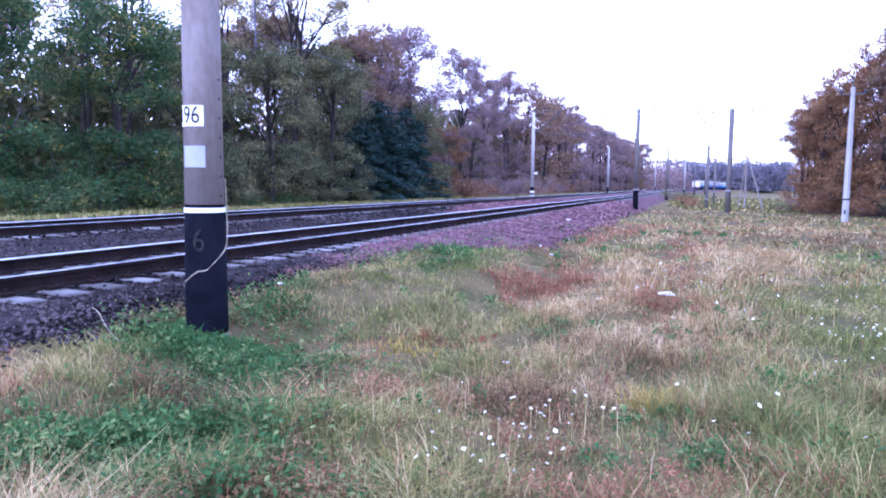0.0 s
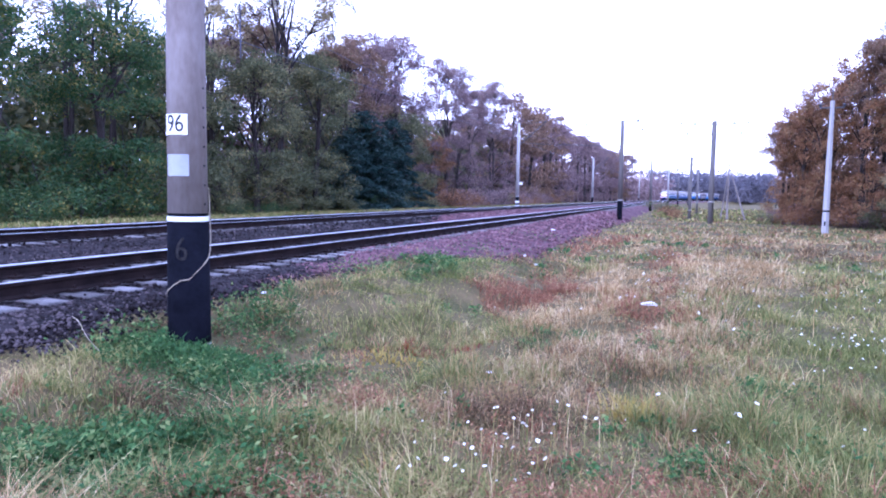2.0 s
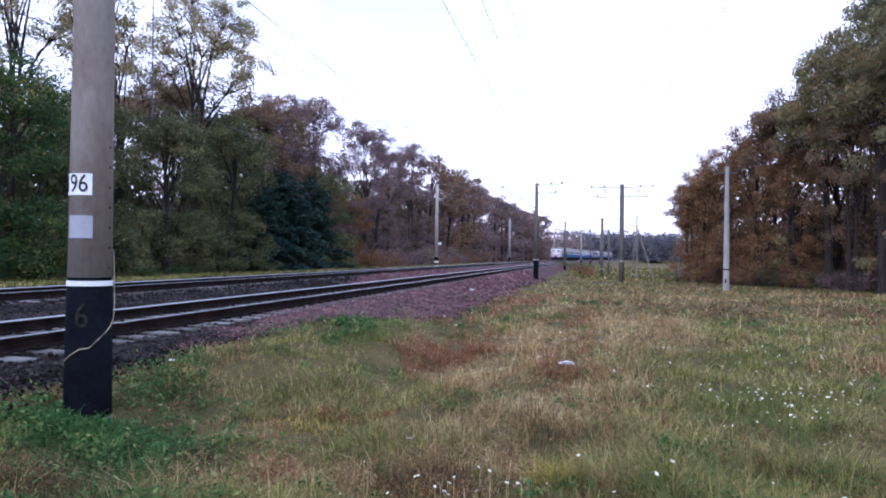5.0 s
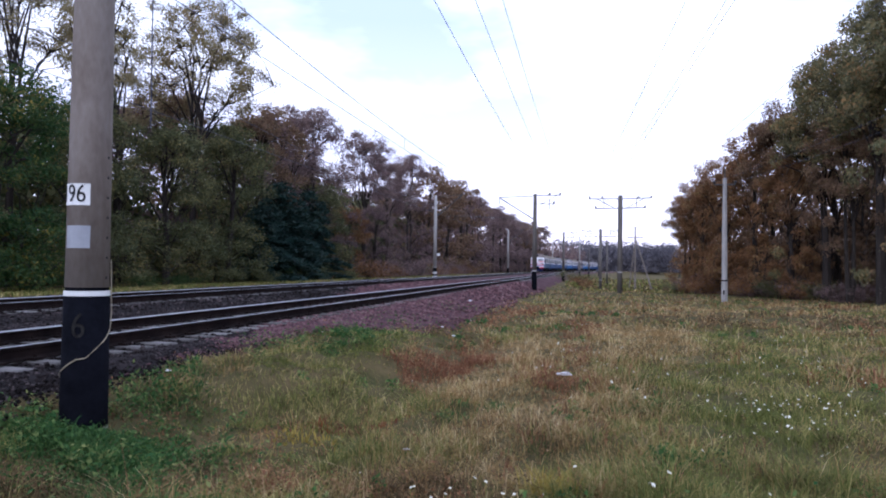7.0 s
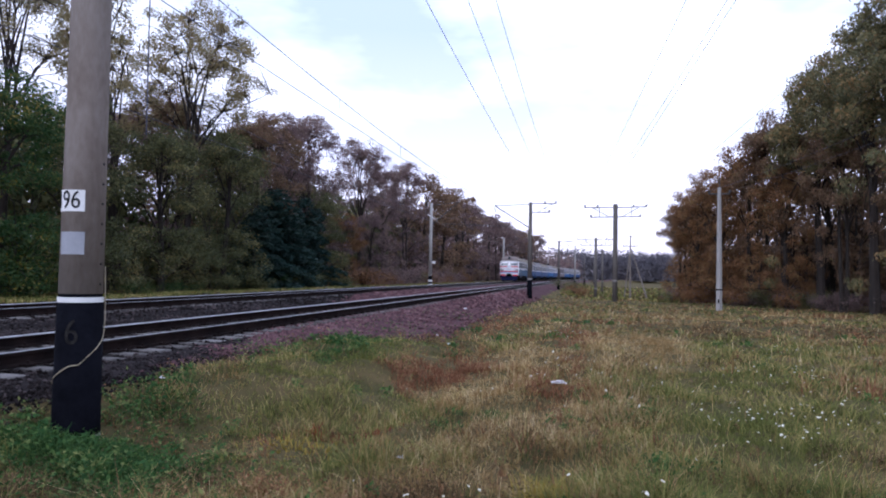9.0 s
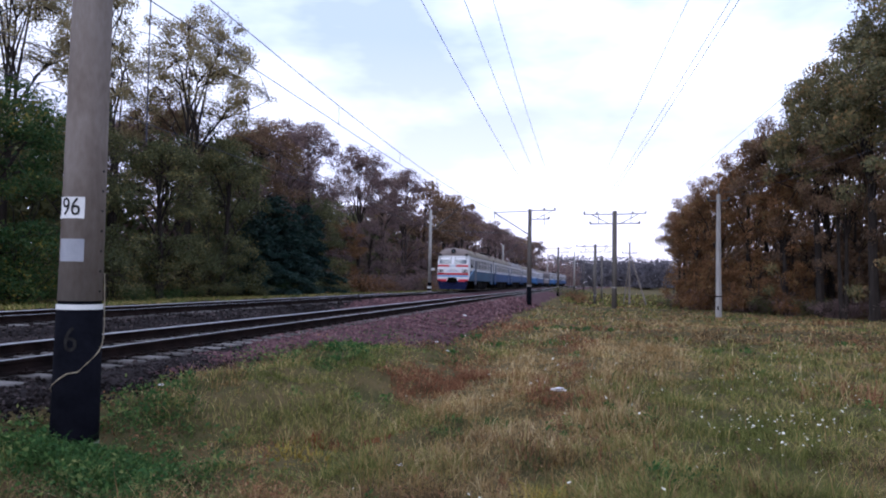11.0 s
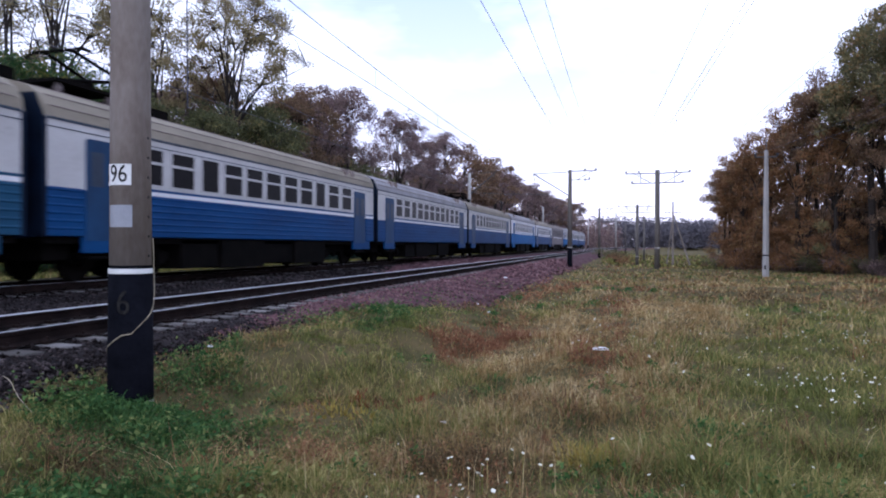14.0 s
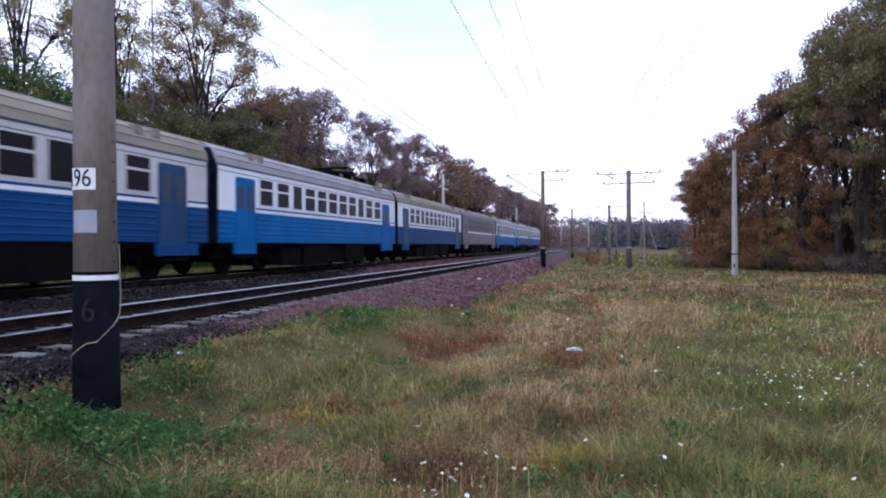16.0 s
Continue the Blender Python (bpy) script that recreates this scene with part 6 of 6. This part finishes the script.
def flowers():
    rng = np.random.default_rng(91)
    pts = []
    spots = [(-0.9, 3.9, 0.6, 30), (-1.1, 3.1, 0.5, 14), (1.5, 6.7, 0.6, 14), (1.6, 8.2, 0.8, 26), (2.9, 10.8, 1.6, 36), (-1.1, 18.0, 1.6, 45), (0.0, 12.5, 2.0, 24), (0.9, 4.6, 1.2, 14), (4.5, 15, 2.4, 30), (2.2, 7.4, 1.4, 40), (3.4, 9.0, 1.4, 20), (0.2, 9.5, 1.8, 26)]
    for x, y, r, n in spots:
        for _ in range(n):
            px, py = x + rng.normal(0, r * 0.5), y + rng.normal(0, r * 0.5)
            if py > 2.8:
                pts.append((px, py, land(px, py) + rng.uniform(0.12, 0.28)))
    verts, faces, sv, sf = [], [], [], []
    for x, y, z in pts:
        r, k = rng.uniform(0.008, 0.017) * (1.0 + 0.012 * y), len(verts)
        tx, ty = rng.normal(0, 0.4, 2)
        for i in range(8):
            a = i * math.tau / 8
            q = r * (1.0 if i % 2 else 0.75)
            verts.append((x + q * math.cos(a), y + q * math.sin(a), z + q * (math.cos(a) * tx + math.sin(a) * ty)))
        verts += [(x, y, z + 0.006), (x, y, z - 0.008)]
        for i in range(8):
            faces.append((k + i, k + (i + 1) % 8, k + 8))
            faces.append((k + (i + 1) % 8, k + i, k + 9))
        k = len(sv)
        g = land(x, y) - 0.02
        sv += [(x - 0.002, y, g), (x + 0.002, y, g), (x + 0.002, y, z - 0.005), (x - 0.002, y, z - 0.005)]
        sf.append((k, k + 1, k + 2, k + 3))
    tagged(part("wild_flowers", mesh_of("wild_flowers", verts, faces, G_FLOWER), G_FLOWER), "small white wild flowers scattered over the field", "flowers", kind="stuff")
    tagged(part("flower_stalks", mesh_of("flower_stalks", sv, sf, G_GREEN), G_GREEN), "thin stalks of the wild flowers", "flowers", kind="stuff")


flowers()


def lush_clumps():
    """Broad-leaved weeds: many small leaves near the ground."""
    rng = np.random.default_rng(55)
    pts = []
    for x, y, r, n in ((-3.0, 3.4, 0.9, 3200), (-3.4, 4.6, 0.9, 1800), (-3.9, 5.2, 0.7, 1800), (-4.75, 5.1, 0.5, 1500), (-2.4, 2.7, 0.7, 1500), (-4.65, 6.7, 0.5, 900), (-4.9, 10.2, 0.8, 700), (-4.6, 12.5, 1.1, 900), (-4.4, 17, 1.6, 900), (-4.2, 23, 1.8, 700), (0.9, 4.4, 0.5, 300), (-3.9, 13.5, 1.0, 500)):
        for _ in range(n):
            px, py = x + rng.normal(0, r * 0.45), y + rng.normal(0, r * 0.55)
            if math.hypot(px - POLE_X, py - POLE_Y) > 0.24:
                pts.append((px, py, land(px, py) + abs(rng.normal(0.04, 0.07)) * (0.5 + 2.0 * abs(patch(px, py, 2.5, 40))) * (1 - 0.7 * near(px, py, POLE_X + 0.1, POLE_Y - 0.2, 0.6))))
    ob = part("broadleaf_weeds", leaf_mesh("broadleaf_weeds", pts, 0.024, G_LUSH, rng, 1.2), G_LUSH)
    tagged(ob, "broad-leaved green weeds along the ballast edge", "weeds", kind="stuff")


lush_clumps()


def stones():
    rng = np.random.default_rng(66)
    n = 44000
    x, y, r = field_points(rng, n * 2, 5.2, 60, 0, 62)
    keep = (x < np.array([field_edge(a, b) for a, b in zip(x, y)]) + 0.12 * rng.normal(size=len(x))) & (x > -17.4)
    keep &= ~((np.abs(np.abs(x - N_AXIS) - 0.795) < 0.1) | (np.abs(np.abs(x - F_AXIS) - 0.795) < 0.1))
    x, y, r = x[keep][:n], y[keep][:n], r[keep][:n]
    ph = (y + 12) / 0.545
    on_sleeper = ((np.abs(x - N_AXIS) < 1.36) | (np.abs(x - F_AXIS) < 1.36)) & (np.abs(ph - np.round(ph)) < 0.26)
    x, y, r = x[~on_sleeper], y[~on_sleeper], r[~on_sleeper]
    z = np.array([land(a, b) for a, b in zip(x, y)]) + 0.045
    size = 0.023 * np.maximum(1, r / 11) * rng.uniform(0.6, 1.5, len(x))
    for axis, rise, per, y1 in ((N_AXIS, 0.0, 64, 44), (F_AXIS, FAR_RAISE, 34, 52)):
        k = np.arange(int((y1 + 2) / 0.545))
        cy = np.repeat(k, per) * 0.545 - 2.0 + 0.545 * 0.5 - (-2.0 + 12.0) % 0.545
        n2 = len(cy)
        cx = axis + rng.uniform(-1.5, 1.5, n2)
        cy = cy + np.clip(rng.normal(0, 0.1, n2), -0.26, 0.26)
        free = np.abs(np.abs(cx - axis) - 0.795) > 0.085
        cx, cy = cx[free], cy[free]
        x, y = np.concatenate([x, cx]), np.concatenate([y, cy])
        z = np.concatenate([z, RAIL_Z + rise - 0.205 - 0.035 * (np.abs(cx - axis) < 0.5) + rng.uniform(-0.02, 0.025, len(cx))])
        size = np.concatenate([size, (0.03 if axis == N_AXIS else 0.042) * rng.uniform(0.7, 1.4, len(cx))])
    octa = np.array([(1, 0, 0), (0, 1, 0), (-1, 0, 0), (0, -1, 0), (0, 0, 0.75), (0, 0, -0.6)], dtype=float)
    v = octa[None] * rng.uniform(0.6, 1.3, (len(x), 6, 1)) + rng.normal(0, 0.18, (len(x), 6, 3))
    a = rng.uniform(0, math.tau, len(x))
    ca, sa = np.cos(a)[:, None], np.sin(a)[:, None]
    v = np.stack([v[:, :, 0] * ca - v[:, :, 1] * sa, v[:, :, 0] * sa + v[:, :, 1] * ca, v[:, :, 2]], axis=2)
    v = v * size[:, None, None] + np.stack([x, y, z], axis=1)[:, None, :]
    tri = np.array([(0, 1, 4), (1, 2, 4), (2, 3, 4), (3, 0, 4), (1, 0, 5), (2, 1, 5), (3, 2, 5), (0, 3, 5)])
    grey = np.array([grey_stone(a, b) for a, b in zip(x, y)]) + rng.normal(0, 0.8, len(x)) < 0
    for sel, m, label in ((grey, M_STONE_GREY, "dark grey loose ballast stones near the mast"), (~grey, M_STONE, "loose crushed ballast stones, grey to reddish brown")):
        w = v[sel]
        f = (np.arange(len(w))[:, None, None] * 6 + tri[None]).reshape(-1, 3)
        ob = part("ballast_stones", np_mesh("ballast_stones", w.reshape(-1, 3), f, m), m)
        tagged(ob, label, "stones", kind="stuff")


stones()


def litter():
    rng = random.Random(3)
    bm = bmesh.new()
    bmesh.ops.create_icosphere(bm, subdivisions=2, radius=0.085)
    for v in bm.verts:
        k = 0.6 + 0.8 * abs(noise.noise(v.co * 9))
        v.co = Vector((v.co.x * 1.5 * k, v.co.y * 0.7 * k, v.co.z * 0.45 * k))
    for i, (x, y, r) in enumerate(((-3.0, 15.0, 0.06), (-4.9, 7.25, 0.035), (-1.55, 5.75, 0.03), (-4.8, 27.3, 0.09), (-3.4, 15.6, 0.045), (-4.9, 12.0, 0.035))):
        bit = bmesh.new()
        bmesh.ops.create_icosphere(bit, subdivisions=1, radius=r)
        for v in bit.verts:
            k = 0.6 + 0.8 * abs(noise.noise(v.co * 20 + Vector((i, 0, 0))))
            v.co = Vector((v.co.x * 1.4 * k, v.co.y * k, v.co.z * 0.45 * k))
        sc = part("litter_scrap", bit, M_PLASTIC)
        sc.location = (x, y, land(x, y) + 0.07)
        tagged(sc, "small white scrap of litter beside the track", "litter", group="scraps of litter")
    pts = [(-5.5 + 0.1 * i, 4.95 - 0.05 * i + 0.012 * math.sin(i * 1.3), land(-5.5 + 0.1 * i, 4.9) + 0.08 + 0.012 * math.sin(i * 0.9)) for i in range(8)]
    tagged(part("loose_wire", T(pts, 0.0035, 5), M_ROPE), "pale loose wire lying over the ballast", "wire")
    ob = part("plastic_bag", bm, M_PLASTIC)
    ob.location = (-0.37, 9.9, land(-0.37, 9.9) + 0.1)
    tagged(ob, "crumpled white plastic bag lying in the grass", "litter")


litter()

motions()
